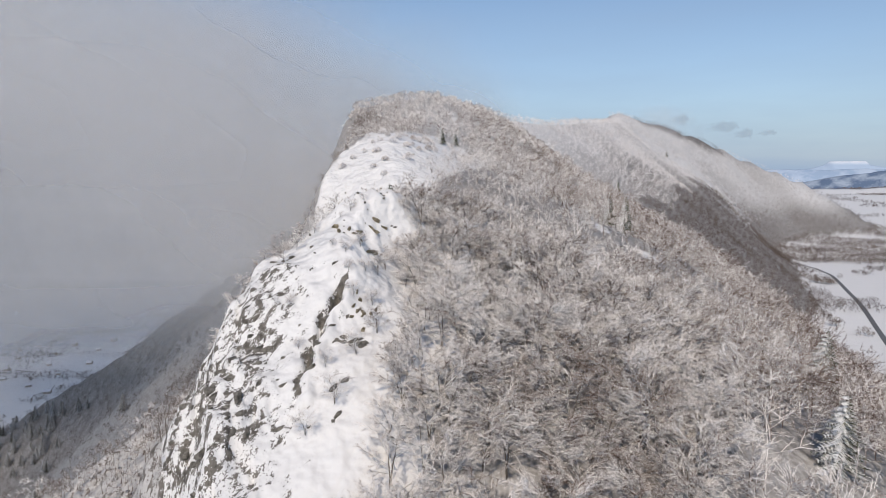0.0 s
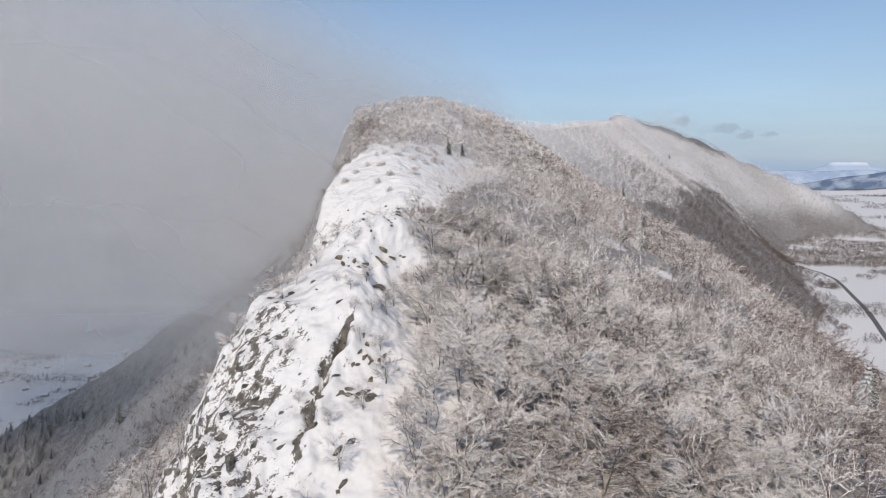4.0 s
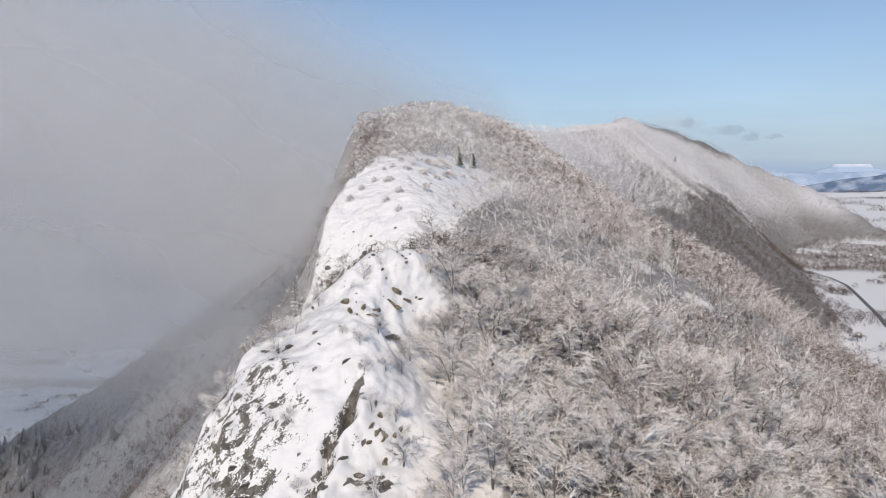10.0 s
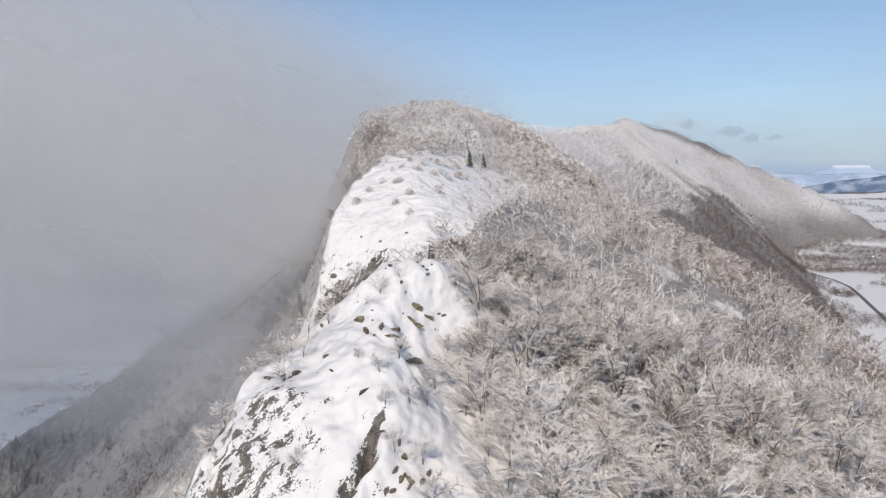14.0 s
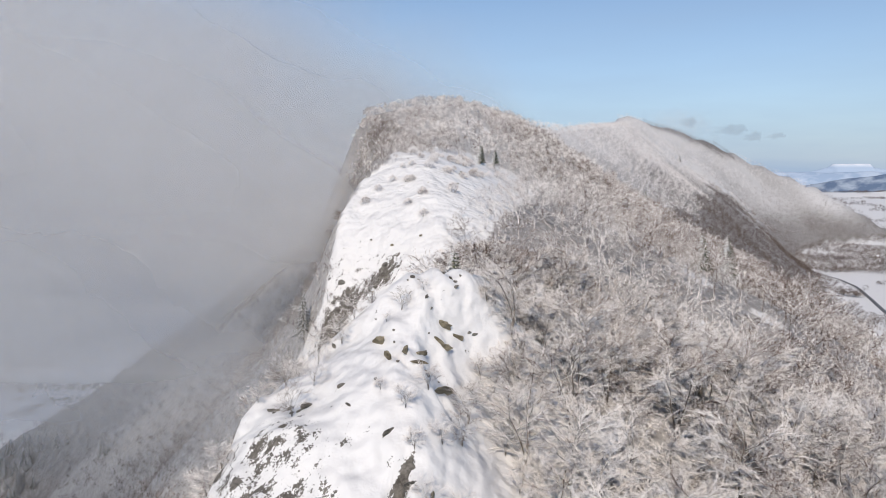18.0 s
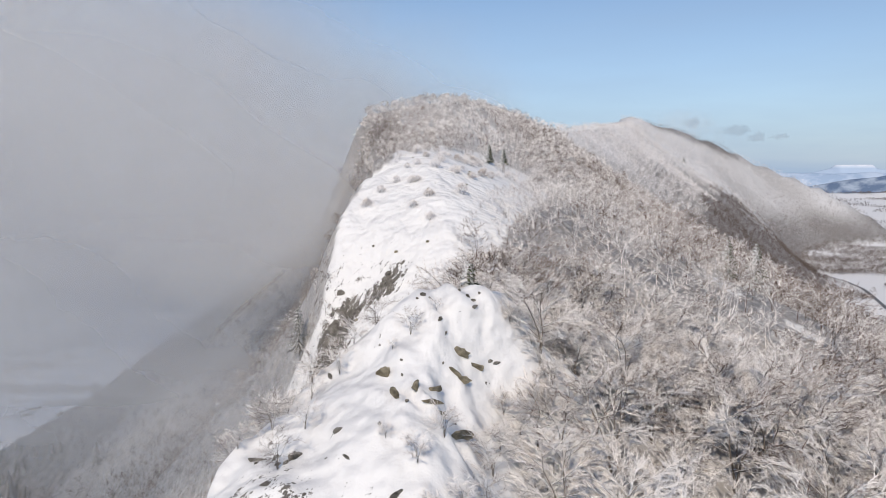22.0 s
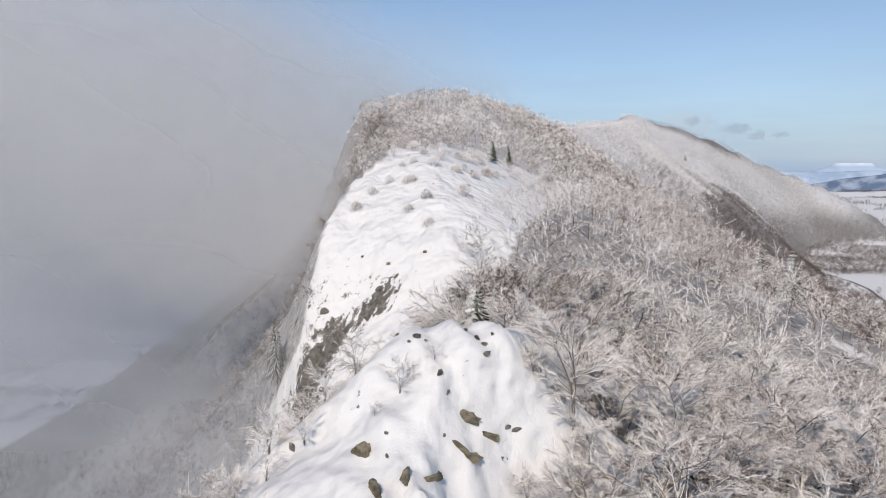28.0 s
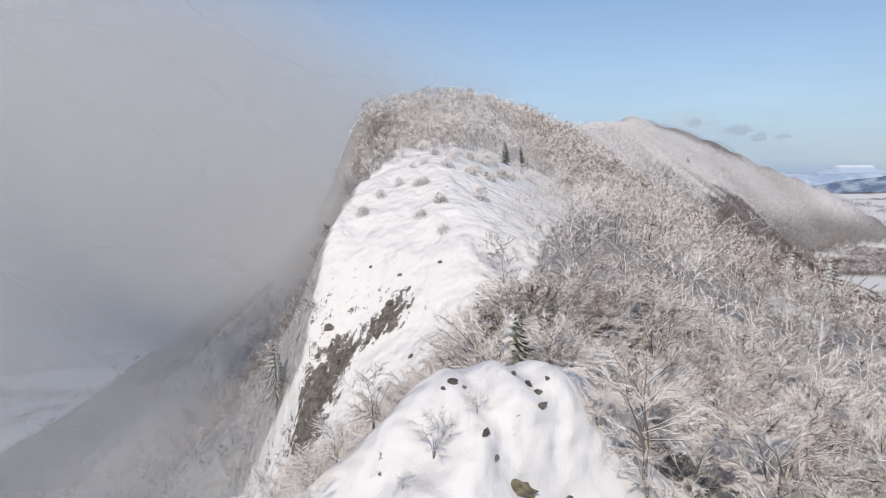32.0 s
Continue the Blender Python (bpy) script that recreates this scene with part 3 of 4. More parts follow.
def triangles(f):
    return f if f.shape[1] == 3 else np.concatenate([f[:, :3], f[:, [0, 2, 3]]])


rng = np.random.default_rng(11)


def stunted(x, y):
    """Trees stay low in the windy saddle and along the edge of the open snow."""
    edge = np.interp(y, WOOD_Y, WOOD_X)
    return 1 - 0.4 * smooth(14, 2, x - edge) * smooth(92, 97, y) * smooth(190, 150, y) - 0.25 * smooth(7, 0, x - edge) - 0.16 * smooth(135, 200, y) * smooth(520, 450, y)


SPRUCES = ((41.0, 61.2, 9.0), (58.7, 93.5, 10.6), (45.4, 156.2, 9.0), (42.9, 162.0, 8.0), (-0.3, 190.2, 4.4), (3.8, 198.1, 4.0),
           (128.8, 465.4, 9.0), (372.0, 1056.0, 11.0))
LONE_TREE = (-3.2, 91.3, 7.0)


def free(x, y):
    """Where no bare tree crowds a spruce."""
    ok = np.ones(np.shape(x), bool)
    for sx, sy, tall in SPRUCES:
        long = math.hypot(sx + 6, sy - 25)
        cx, cy = sx - 3.2 * (sx + 6) / long, sy - 3.2 * (sy - 25) / long
        ok &= (x - cx) ** 2 + (y - cy) ** 2 > 5.2**2
    ok &= (x - LONE_TREE[0]) ** 2 + (y - LONE_TREE[1] + 1) ** 2 > 2.6**2
    return ok


def near_wood(x, y):
    return wooded(x, y) & in_view(x, y) & (y > 30) & (y < 128) & (x < 52 + 0.1 * y)


kinds = []
for i in range(8):
    wood, spray = broadleaf(rng, 6.6 + 0.35 * i, 1 + i % 3, (16, 10, 8)[i % 3], 7, 16, 1.1, True, 0.8, 6)
    e = new("frosted_tree")
    mesh_object("trunk", *wood, M_BARK, e, "dark bark with snow on its upper side", True)
    mesh_object("crown", *spray, M_FROST, e, "bare twigs white with frost")
    e.location = (0, 0, -1000)
    tagged(e, "bare broadleaf tree, hoar frost on every twig, wooded slope", "tree", "trees of the wooded slope")
    kinds.append(e)
px, py = scatter(rng, -40, 70, 30, 128, 3.15, lambda x, y: near_wood(x, y) & free(x, y))
order = np.argsort(np.hypot(px - 1, (py - 82) * 0.85))[:300]
used = set()
for i in order:
    k = int(rng.integers(0, len(kinds)))
    m = pose(px[i], py[i], ground_height(px[i], py[i]), rng.normal(0, 3), rng.normal(0, 3), rng.uniform(0, 360)) @ Matrix.Scale(rng.uniform(0.72, 1.22) * stunted(px[i], py[i]), 4)
    if k not in used:
        used.add(k)
        kinds[k].matrix_world = m
    else:
        c = copy_thing(kinds[k], m)
        c.matrix_basis = m

for i in range(76):
    x, y = rng.uniform(-27, -8), rng.uniform(98, 114)
    m = pose(x, y, ground_height(x, y), rng.normal(0, 4), rng.normal(0, 4), rng.uniform(0, 360)) @ Matrix.Scale(rng.uniform(0.38, 0.62), 4)
    c = copy_thing(kinds[int(rng.integers(0, len(kinds)))], m)
    c.matrix_basis = m
    tagged(c, "stunted frosted tree in the dense saddle thicket", "tree", "thicket in the saddle")

lone = copy_thing(kinds[5], pose(LONE_TREE[0], LONE_TREE[1], ground_height(*LONE_TREE[:2]), 0, 4, 40))
lone.matrix_basis = pose(LONE_TREE[0], LONE_TREE[1], ground_height(*LONE_TREE[:2]), 0, 4, 40) @ Matrix.Scale(0.86, 4)
tagged(lone, "wide bare tree with several stems at the edge of the snow", "tree", "trees of the wooded slope")

mid_kinds = []
for i in range(6):
    wood, spray = broadleaf(rng, 7.0 + 0.4 * i, 1 + i % 2, (11, 7)[i % 2], 4, 16, 2.2, False, 0.42, 1)
    mid_kinds.append((np.concatenate([wood[0], spray[0]]), np.concatenate([triangles(wood[1]), spray[1] + len(wood[0])]), 0))
hill_kinds = [sprig(rng, 6.0 + 0.4 * i, 270, 0.062) for i in range(6)]
rest = np.ones(len(px), bool)
rest[order] = False
mx, my = scatter(rng, -60, 150, 30, 200, 4.2, lambda x, y: wooded(x, y) & free(x, y) & in_view(x, y) & ~near_wood(x, y) & (x > np.interp(y, EDGE_Y, EDGE_X) - 2) & (x < 70 + 0.45 * y))
joined("frosted_wood", mid_kinds, np.r_[mx, px[rest]], np.r_[my, py[rest]], rng, M_FROST, "dense bare woodland white with hoar frost on the hillside", 0.7, 1.25)
bx, by = scatter(rng, -75, 75, -70, 30, 4.4, lambda x, y: fbm(x, y, 30, 2, 5) < 0.5)
joined("frosted_wood", hill_kinds, bx, by, rng, M_FROST, "frosted bare woodland on the slope below the nose of the ridge")
hx, hy = scatter(rng, -80, 300, 200, 460, 3.4, lambda x, y: wooded(x, y) & free(x, y) & in_view(x, y) & (y < 320 + 0.6 * x) & (x > np.interp(y, EDGE_Y, EDGE_X) - 16) & (x < 70 + 0.62 * y) & (fbm(x, y, 45, 2, 61) < 0.42))
joined("hilltop_wood", hill_kinds, hx, hy, rng, M_FROST, "frosted bare woodland closing over the hilltop")


def slope_wood(x, y):
    z = height(x, y, False)
    east = x > soft_lerp(y, CREST_Y, CREST_X) - 30
    return in_view(x, y) & east & (z > VALLEY_EAST + 3 + 5 * fbm(x, y, 60, 2, 44)) & ~((y < 320 + 0.6 * x) & (y < 440) & (x < 260)) & (y > 120)


far_kinds = [(*sprig(rng, 5.0 + 0.5 * i, 44, 0.17)[:2], 0) for i in range(5)]
fx, fy = scatter(rng, -60, 1150, 120, 1560, 5.4, slope_wood)
clear = (fbm(fx, fy, 140, 3, 51) < 0.4) & (np.hypot(fx - 453, np.maximum(np.abs(fy - 984) - 60, 0)) > 8 + 22 * fbm(fx, fy, 34, 3, 91))
fz = height(fx, fy, False)
# The second term, a brown strip on the spur's crest, stands in for shade.
brown = (fy < 1020) & (fy > 330) & (fx < 480) & (fbm(fx, fy, 120, 3, 8) * 34 > fz + 36) | (np.abs(fy - 1322) < 26) & (fx > 395) & (fx < 575)
white = ~brown & (fz + 34 * fbm(fx, fy, 160, 3, 28) > np.where(fy > 1000, 25 - 150 * rng.random(len(fx)), -34))
joined("distant_white_wood", far_kinds, fx[clear & white], fy[clear & white], rng, M_RIME, "white rime-covered woodland high on the long mountain slope")
clear &= ~white
joined("distant_frosted_wood", far_kinds, fx[clear & ~brown], fy[clear & ~brown], rng, M_GREY, "distant bare woodland grey with frost on the long mountain slope")
joined("distant_bare_wood", far_kinds, fx[brown], fy[brown], rng, M_BROWN, "brown bare woodland without frost lower on the slope, and a strip painting shade along the spur crest")
wx, wy = scatter(rng, -420, 0, 40, 260, 3.7, lambda x, y: in_view(x, y) & (x < np.interp(y, EDGE_Y, EDGE_X) - np.interp(y, (80, 95, 112, 125), (10, 8, 4, 2))) & (x > -130 - 0.4 * y))
frosty = rng.random(len(wx)) < (0.12 + 0.63 * smooth(140, 95, wy)) * smooth(-40, 10, fbm(wx, wy, 40, 3, 12) * 60 + wx * 0.1)
ux = rng.uniform(-30, 8, 170)
uy = np.interp(ux, UPPER_X, UPPER_Y) + rng.uniform(-1.5, 5, 170)
joined("upper_edge_thicket", [sprig(rng, 2.6 + 0.4 * i, 110, 0.045) for i in range(4)], ux, uy, rng, M_FROST, "low frosted thicket along the top of the snowfield", 0.7, 1.3)
foot_kinds = [sprig(rng, 5.5 + 0.6 * i, 170, 0.05) for i in range(6)]
close = (wy < 128) & (wx > np.interp(wy, EDGE_Y, EDGE_X) - 48)
nx, ny = scatter(rng, -90, 0, 36, 128, 2.7, lambda x, y: in_view(x, y) & (x < np.interp(y, EDGE_Y, EDGE_X) - np.interp(y, (80, 95, 112), (7, 5, 2))) & (x > np.interp(y, EDGE_Y, EDGE_X) - 48))
# The greyer twig colour stands in for the fog's shade on these trees.
joined("cliff_edge_wood", foot_kinds, nx, ny, rng, M_GREY, "frosted bare trees clinging to the foot of the cliffs, greyed to paint in the fog's shade", 0.6, 1.1)
kx, ky = scatter(rng, -75, 0, 124, 260, 2.9, lambda x, y: (x < np.interp(y, EDGE_Y, EDGE_X) - 3.2) & (x > np.interp(y, EDGE_Y, EDGE_X) - 34))
joined("cliff_wall_wood", foot_kinds, kx, ky, rng, M_BROWN, "dark bare trees growing on the wall of the second cliff", 0.6, 1.1)
frosty, dark = frosty & ~close, ~frosty & ~close
joined("cliff_foot_wood", foot_kinds, wx[frosty], wy[frosty], rng, M_FROST, "frosted bare trees on the steep ground below the cliffs", 0.8, 1.4)
# Grey twigs instead of brown: thin mist is put into the colour.
joined("cliff_foot_scrub", foot_kinds, wx[dark], wy[dark], rng, M_GREY, "dark bare trees on the steep ground below the cliffs, colour lightened for mist", 0.8, 1.4)
wx, wy = scatter(rng, -620, 0, 60, 1000, 6.3, lambda x, y: in_view(x, y) & (x < np.interp(y, EDGE_Y, EDGE_X) - 14) & (height(x, y, False) > VALLEY_WEST + 10) & ((y > 260) | (x < -130 - 0.4 * y)))
joined("shaded_wood", far_kinds, wx, wy, rng, M_BROWN, "bare woodland on the foggy slope below the cliffs")


# ---- conifers ----
def conifer_meshes(rng, tall, tiers):
    """A trunk, and tiers of drooping boughs made of many short needle sprays."""
    u = np.linspace(0, 1, 5)
    trunk = tube(np.stack([0 * u, 0 * u, u * tall - 0.4], -1), 0.02 * tall * (1 - 0.95 * u) + 0.01, 6, 0)
    base, tip, rad = [], [], []
    for k in range(tiers):
        f = (k + 0.5) / tiers
        h, reach = tall * (0.12 + 0.88 * f), 0.32 * tall * (1 - f) ** 0.8 + 0.12
        for a in rng.uniform(0, 2 * np.pi) + np.arange(7) * 2 * np.pi / 7 + rng.normal(0, 0.15, 7):
            r = reach * rng.uniform(0.75, 1.15)
            d = np.array([np.cos(a), np.sin(a), -0.3])
            p0 = np.array([0, 0, h])
            base.append(p0), tip.append(p0 + d * r), rad.append(0.1 + 0.03 * r)
            for q in np.linspace(0.3, 0.95, 5):
                for s in (-1, 1):
                    p = p0 + d * r * q
                    out = d * 0.5 + s * np.array([-np.sin(a), np.cos(a), -0.35])
                    base.append(p), tip.append(p + out * (0.22 + 0.3 * r * (1.1 - q)) * rng.uniform(0.7, 1.2)), rad.append(0.07 + 0.02 * r)
    base.append((0, 0, tall * 0.9)), tip.append((0, 0, tall * 1.05)), rad.append(0.07)
    return trunk, spikes(base, tip, np.array(rad))


def conifer(x, y, tall, label="snow-laden spruce standing among the bare trees", mat=M_NEEDLE):
    e = new("spruce")
    trunk, boughs = conifer_meshes(rng, tall, int(6 + tall))
    mesh_object("trunk", *trunk, M_BARK, e, "", True)
    mesh_object("crown", *boughs, mat, e, "drooping green boughs under snow" if mat is M_NEEDLE else "drooping dark green boughs")
    e.location = (x, y, ground_height(x, y))
    return tagged(e, label, "tree", "spruces")


for row in SPRUCES:
    conifer(*row)
conifer(-31.0, 131.0, 7.0, "tall dark spruce at the foot of the second cliff", M_DARK_NEEDLE).scale = (0.72, 0.72, 1.0)
conifer(-8.4, 99.4, 5.0, "small frosted spruce with tawny lower boughs in the saddle")
slope_spruces = [conifer(x, y, 11, "dark spruce on the foggy slope below the cliffs", M_DARK_NEEDLE) for x, y in ((-245, 378), (-236, 352), (-163, 307))]
for k in range(110):
    if k < 60:
        y = rng.uniform(400, 720)
        x = -330 - 0.25 * (y - 500) + rng.normal(0, 26)
    else:
        f = rng.random()
        x, y = -292 + 78 * f + rng.normal(0, 6), 402 - 40 * f - abs(rng.normal(0, 14 if k < 95 else 45))
    if height(x, y, False) < VALLEY_WEST + 6:
        continue
    m = pose(x, y, ground_height(x, y), 0, 0, rng.uniform(0, 360)) @ Matrix.Scale(rng.uniform(0.55, 0.95), 4)
    ob = copy_thing(slope_spruces[k % 3], m)
    ob.matrix_basis = m

# ---- shrubs on the open snow ----
shrub_kinds = []
for i in range(5):
    wood, spray = broadleaf(rng, 1.7 + 0.3 * i, 7, 3, 4, 9, 0.5, True, 0.36, 2)
    e = new("shrub")
    mesh_object("wood", *wood, M_BARK, e, "thin dark stems")
    mesh_object("crown", *spray, M_GREY if i == 4 else M_FROST, e, "fine bare twigs touched with frost")
    e.location = (0, 0, -1000)
    shrub_kinds.append(e)
first = set()


def shrub(x, y, size, k, label, group):
    m = pose(x, y, ground_height(x, y), 0, 0, rng.uniform(0, 360)) @ Matrix.Scale(size, 4)
    if k in first:
        ob = copy_thing(shrub_kinds[k], m)
    else:
        first.add(k)
        ob = shrub_kinds[k]
    ob.matrix_basis = m
    tagged(ob, label, "shrub", group)


for x, y, g in ((-12.1, 77.4, 1.0), (-11.4, 74.9, 0.9), (-9.6, 76.5, 1.0), (-8.2, 78.0, 1.1), (-14.0, 79.2, 0.6), (-10.6, 79.8, 1.2), (-7.6, 81.4, 1.3), (-6.9, 84.2, 1.3), (-6.4, 87.2, 1.1),
                (-13.0, 88.0, 0.8), (-11.2, 89.0, 0.5), (-14.2, 87.0, 0.45), (-10.5, 72.6, 1.0), (-8.4, 73.0, 1.3), (-7.5, 69.5, 1.4), (-9.5, 66.5, 1.3), (-12.5, 64.5, 1.1), (-11.0, 61.0, 1.4),
                (-13.5, 58.5, 1.2), (-16.0, 67.5, 0.9), (-18.0, 72.5, 0.8), (-19.5, 83.0, 1.0), (-20.5, 80.0, 1.1), (-18.2, 88.8, 1.1), (-17.4, 90.6, 1.2), (-16.0, 93.2, 1.3), (-22.0, 84.5, 1.2)):
    shrub(x, y, 0.95 * g, int(rng.integers(0, 5)), "bare frosted shrub growing out of the snow", "shrubs on the open snow")


def round_bush(rng, wide, tall, twigs):
    """A low dome of fine twigs on a few short stems."""
    a, r, up = rng.uniform(0, 2 * np.pi, twigs), np.sqrt(rng.random(twigs)), rng.random(twigs) ** 0.7
    shell = np.sqrt(np.maximum(1 - up**2, 0.02))
    base = np.stack([np.cos(a) * r * shell * wide * 0.8, np.sin(a) * r * shell * wide * 0.8, up * tall * 0.8], -1)
    d = base / (wide, wide, tall) + rng.normal(0, 0.3, base.shape) + (0, 0, 0.25)
    d /= np.linalg.norm(d, axis=1, keepdims=True)
    stems = [(0.15 * wide * math.cos(k), 0.15 * wide * math.sin(k), -0.2) for k in range(6)]
    tops = [(0.7 * wide * math.cos(k), 0.7 * wide * math.sin(k), 0.7 * tall) for k in range(6)]
    return spikes(stems, tops, np.full(6, 0.03)), slivers(rng, base, base + d * rng.uniform(0.15, 0.45, (twigs, 1)), rng.uniform(0.01, 0.022, twigs))


bush_kinds = []
for i in range(4):
    wood, spray = round_bush(rng, 0.95 + 0.12 * i, 1.0 + 0.15 * i, 900)
    bush = new("bush")
    mesh_object("wood", *wood, M_BARK, bush, "short dark stems")
    mesh_object("crown", *spray, M_RIME, bush, "dense twigs white with frost")
    bush_kinds.append(bush)
BUSHES = [(-11.2, 157.8), (-7.8, 172), (-7.5, 155.9), (-7.8, 143.8), (-12.8, 141.5), (-12.5, 135.2), (-15.2, 139.3), (-18.5, 149.1), (-15.8, 148.0), (-22.6, 143.0), (-20.7, 146.2), (-1.9, 161.2), (-13.7, 159.6)]
for i in range(26):
    y = rng.uniform(147, 184)
    BUSHES.append((rng.uniform(-18, float(np.interp(y, WOOD_Y, WOOD_X)) - 0.5), y))
for i, (x, y) in enumerate(BUSHES):
    m = pose(x, y, ground_height(x, y), 0, 0, rng.uniform(0, 360)) @ Matrix.Scale(rng.uniform(0.8, 1.35), 4)
    bush = bush_kinds[i] if i < 4 else copy_thing(bush_kinds[i % 4], m)
    bush.matrix_basis = m
    tagged(bush, "low rounded frosted bush on the upper snowfield", "shrub", "bushes on the upper snowfield")

for i in range(34):
    y = rng.uniform(76, 97)
    x = float(np.interp(y, WOOD_Y, WOOD_X)) + rng.uniform(-0.8, 2.6)
    shrub(x, y, rng.uniform(0.7, 1.3), (0, 1, 3)[i % 3], "frosted bush along the edge of the wood", "bushes at the edge of the wood")
for i in range(50):
    y = rng.uniform(76, 106)
    x = float(np.interp(y, EDGE_Y, EDGE_X)) - rng.uniform(-0.5, 5.0)
    shrub(x, y, rng.uniform(0.6, 1.35), (0, 1, 3)[i % 3], "frosted bush leaning over the brink of the cliff", "bushes on the brink")
for i in range(60):
    x, y = rng.uniform(-21, -4), rng.uniform(97, 113)
    if abs(x + 9.5) < 3.5 and y < 98.5:
        continue
    shrub(x, y, rng.uniform(1.1, 1.9), (0, 1, 3)[i % 3], "frosted bush in the dense thicket of the saddle", "thicket in the saddle")

# ---- the valleys ----
M_ROAD = plain("wet_asphalt", (0.19, 0.186, 0.182), 0.6, 0.5, 0.12)
M_ROOF = plain("snowy_roof", (0.8, 0.8, 0.82), 0.8, 0.1)
M_WALL = plain("house_wall", (0.42, 0.38, 0.33), 0.9)


def strip(name, pts, width, mat, label, category, lift=0.25):
    pts = np.array(pts, float)
    t = np.linspace(0, len(pts) - 1, 60)
    line = np.stack([np.interp(t, np.arange(len(pts)), pts[:, k]) for k in range(2)], -1)
    side = np.gradient(line, axis=0)[:, ::-1] * (1, -1)
    side /= np.linalg.norm(side, axis=1, keepdims=True)
    edge = [np.c_[p, height(p[:, 0], p[:, 1]) + h] for p, h in ((line - side * width * 0.56, -0.6), (line - side * width / 2, lift), (line + side * width / 2, lift), (line + side * width * 0.56, -0.6))]
    v = np.stack(edge, 1).reshape(-1, 3)
    return tagged(mesh_object(name, v, grid_faces(60, 4), mat), label, category, kind="structure")


strip("road", ((320, 420), (389, 560), (426, 636), (466, 724), (494, 788), (505, 838), (500, 885), (476, 925)), 4.2, M_ROAD, "cleared dark road winding through the snowy valley", "road")


def clumps(name, places, mat, label, rng, lo=0.7, hi=1.2, kinds=None):
    xs, ys = [], []
    for x, y, rx, ry, count in places:
        a, r = rng.uniform(0, 2 * np.pi, count), np.sqrt(rng.random(count))
        xs.append(x + np.cos(a) * r * rx), ys.append(y + np.sin(a) * r * ry)
    joined(name, kinds or far_kinds, np.concatenate(xs), np.concatenate(ys), rng, mat, label, lo, hi)


clumps("meadow_grove", ((441, 718, 15, 8, 46), (428, 738, 5, 4, 7), (379, 587, 4, 4, 5), (487, 759, 2, 2, 2), (352, 576, 9, 9, 18), (335, 545, 8, 10, 18), (333, 520, 6, 5, 8), (345, 500, 10, 5, 9)), M_GREY, "bare groves and hedges in the snowy meadow", rng, 0.8, 1.3, hill_kinds)
clumps("valley_wood", ((520, 905, 46, 14, 120), (560, 915, 22, 16, 60), (470, 850, 18, 22, 70), (600, 1010, 40, 20, 90), (650, 958, 36, 7, 70), (610, 912, 60, 12, 60), (680, 905, 60, 14, 160), (589, 832, 22, 14, 70), (640, 1010, 90, 16, 180), (760, 1090, 100, 14, 160), (540, 800, 14, 10, 30), (700, 960, 40, 10, 60)), M_BROWN, "dark belts of trees along the valley floor", rng, 0.8, 1.3)


def margin(x, y):
    """The woods at the foot of the mountain, but for a few snowy meadows and the farms."""
    ok = in_view(x, y) & (height(x, y, False) < VALLEY_EAST + 9) & (y > 885 + 22 * fbm(x, y, 40, 2, 66))
    for cx, cy, rx, ry in ((617, 1068, 30, 13), (790, 1185, 70, 32), (612, 985, 13, 9), (655, 1012, 16, 9), (720, 1010, 40, 8)):
        ok &= ((x - cx) / rx) ** 2 + ((y - cy) / ry) ** 2 > 1 + 0.6 * fbm(x, y, 14, 2, 67)
    return ok


qx, qy = (rng.uniform(a, b, 13000) for a, b in ((430, 1000), (860, 1330)))
foot = margin(qx, qy)
qx, qy = qx[foot], qy[foot]
joined("valley_margin_wood", far_kinds, qx, qy, rng, M_GREY, "grey bare woods between snowy meadows at the foot of the slope", 1.0, 1.6)
hedge_kinds = [(*sprig(rng, 6.0 + i, 22, 0.75)[:2], 0) for i in range(4)]
vx, vy = scatter(rng, 900, 3600, 1400, 3700, 15, lambda x, y: in_view(x, y) & (x > 0.5 * y) & ((np.abs(fbm(x * 0.6, y * 0.8, 240, 3, 33)) < 0.1) | (fbm(x * 0.6, y, 170, 2, 24) > 0.28)))
joined("far_hedges", hedge_kinds, vx, vy, rng, M_BROWN, "dark hedges and woods between distant snowy fields", 1.1, 1.7)
lx, ly = scatter(rng, -1300, -120, 560, 2100, 13, lambda x, y: in_view(x, y) & (height(x, y, False) < VALLEY_WEST + 14) & ((np.abs(fbm(x * 0.6, y, 240, 3, 71)) < 0.07) | (fbm(x, y, 200, 2, 14) > 0.42)))
joined("west_valley_woods", hedge_kinds, lx, ly, rng, M_BROWN, "dark hedges and woods in the foggy valley", 0.9, 1.6)
clumps("valley_hedge", ((-640, 1010, 120, 24, 260), (-800, 1290, 140, 12, 130), (-560, 1430, 160, 9, 120), (-500, 1570, 170, 8, 110), (-545, 950, 70, 14, 90), (-610, 900, 18, 16, 26), (-760, 1130, 60, 18, 90), (-900, 1500, 150, 9, 90)), M_BROWN, "dark tree belts between foggy snowy fields", rng, 0.7, 1.3, hedge_kinds)


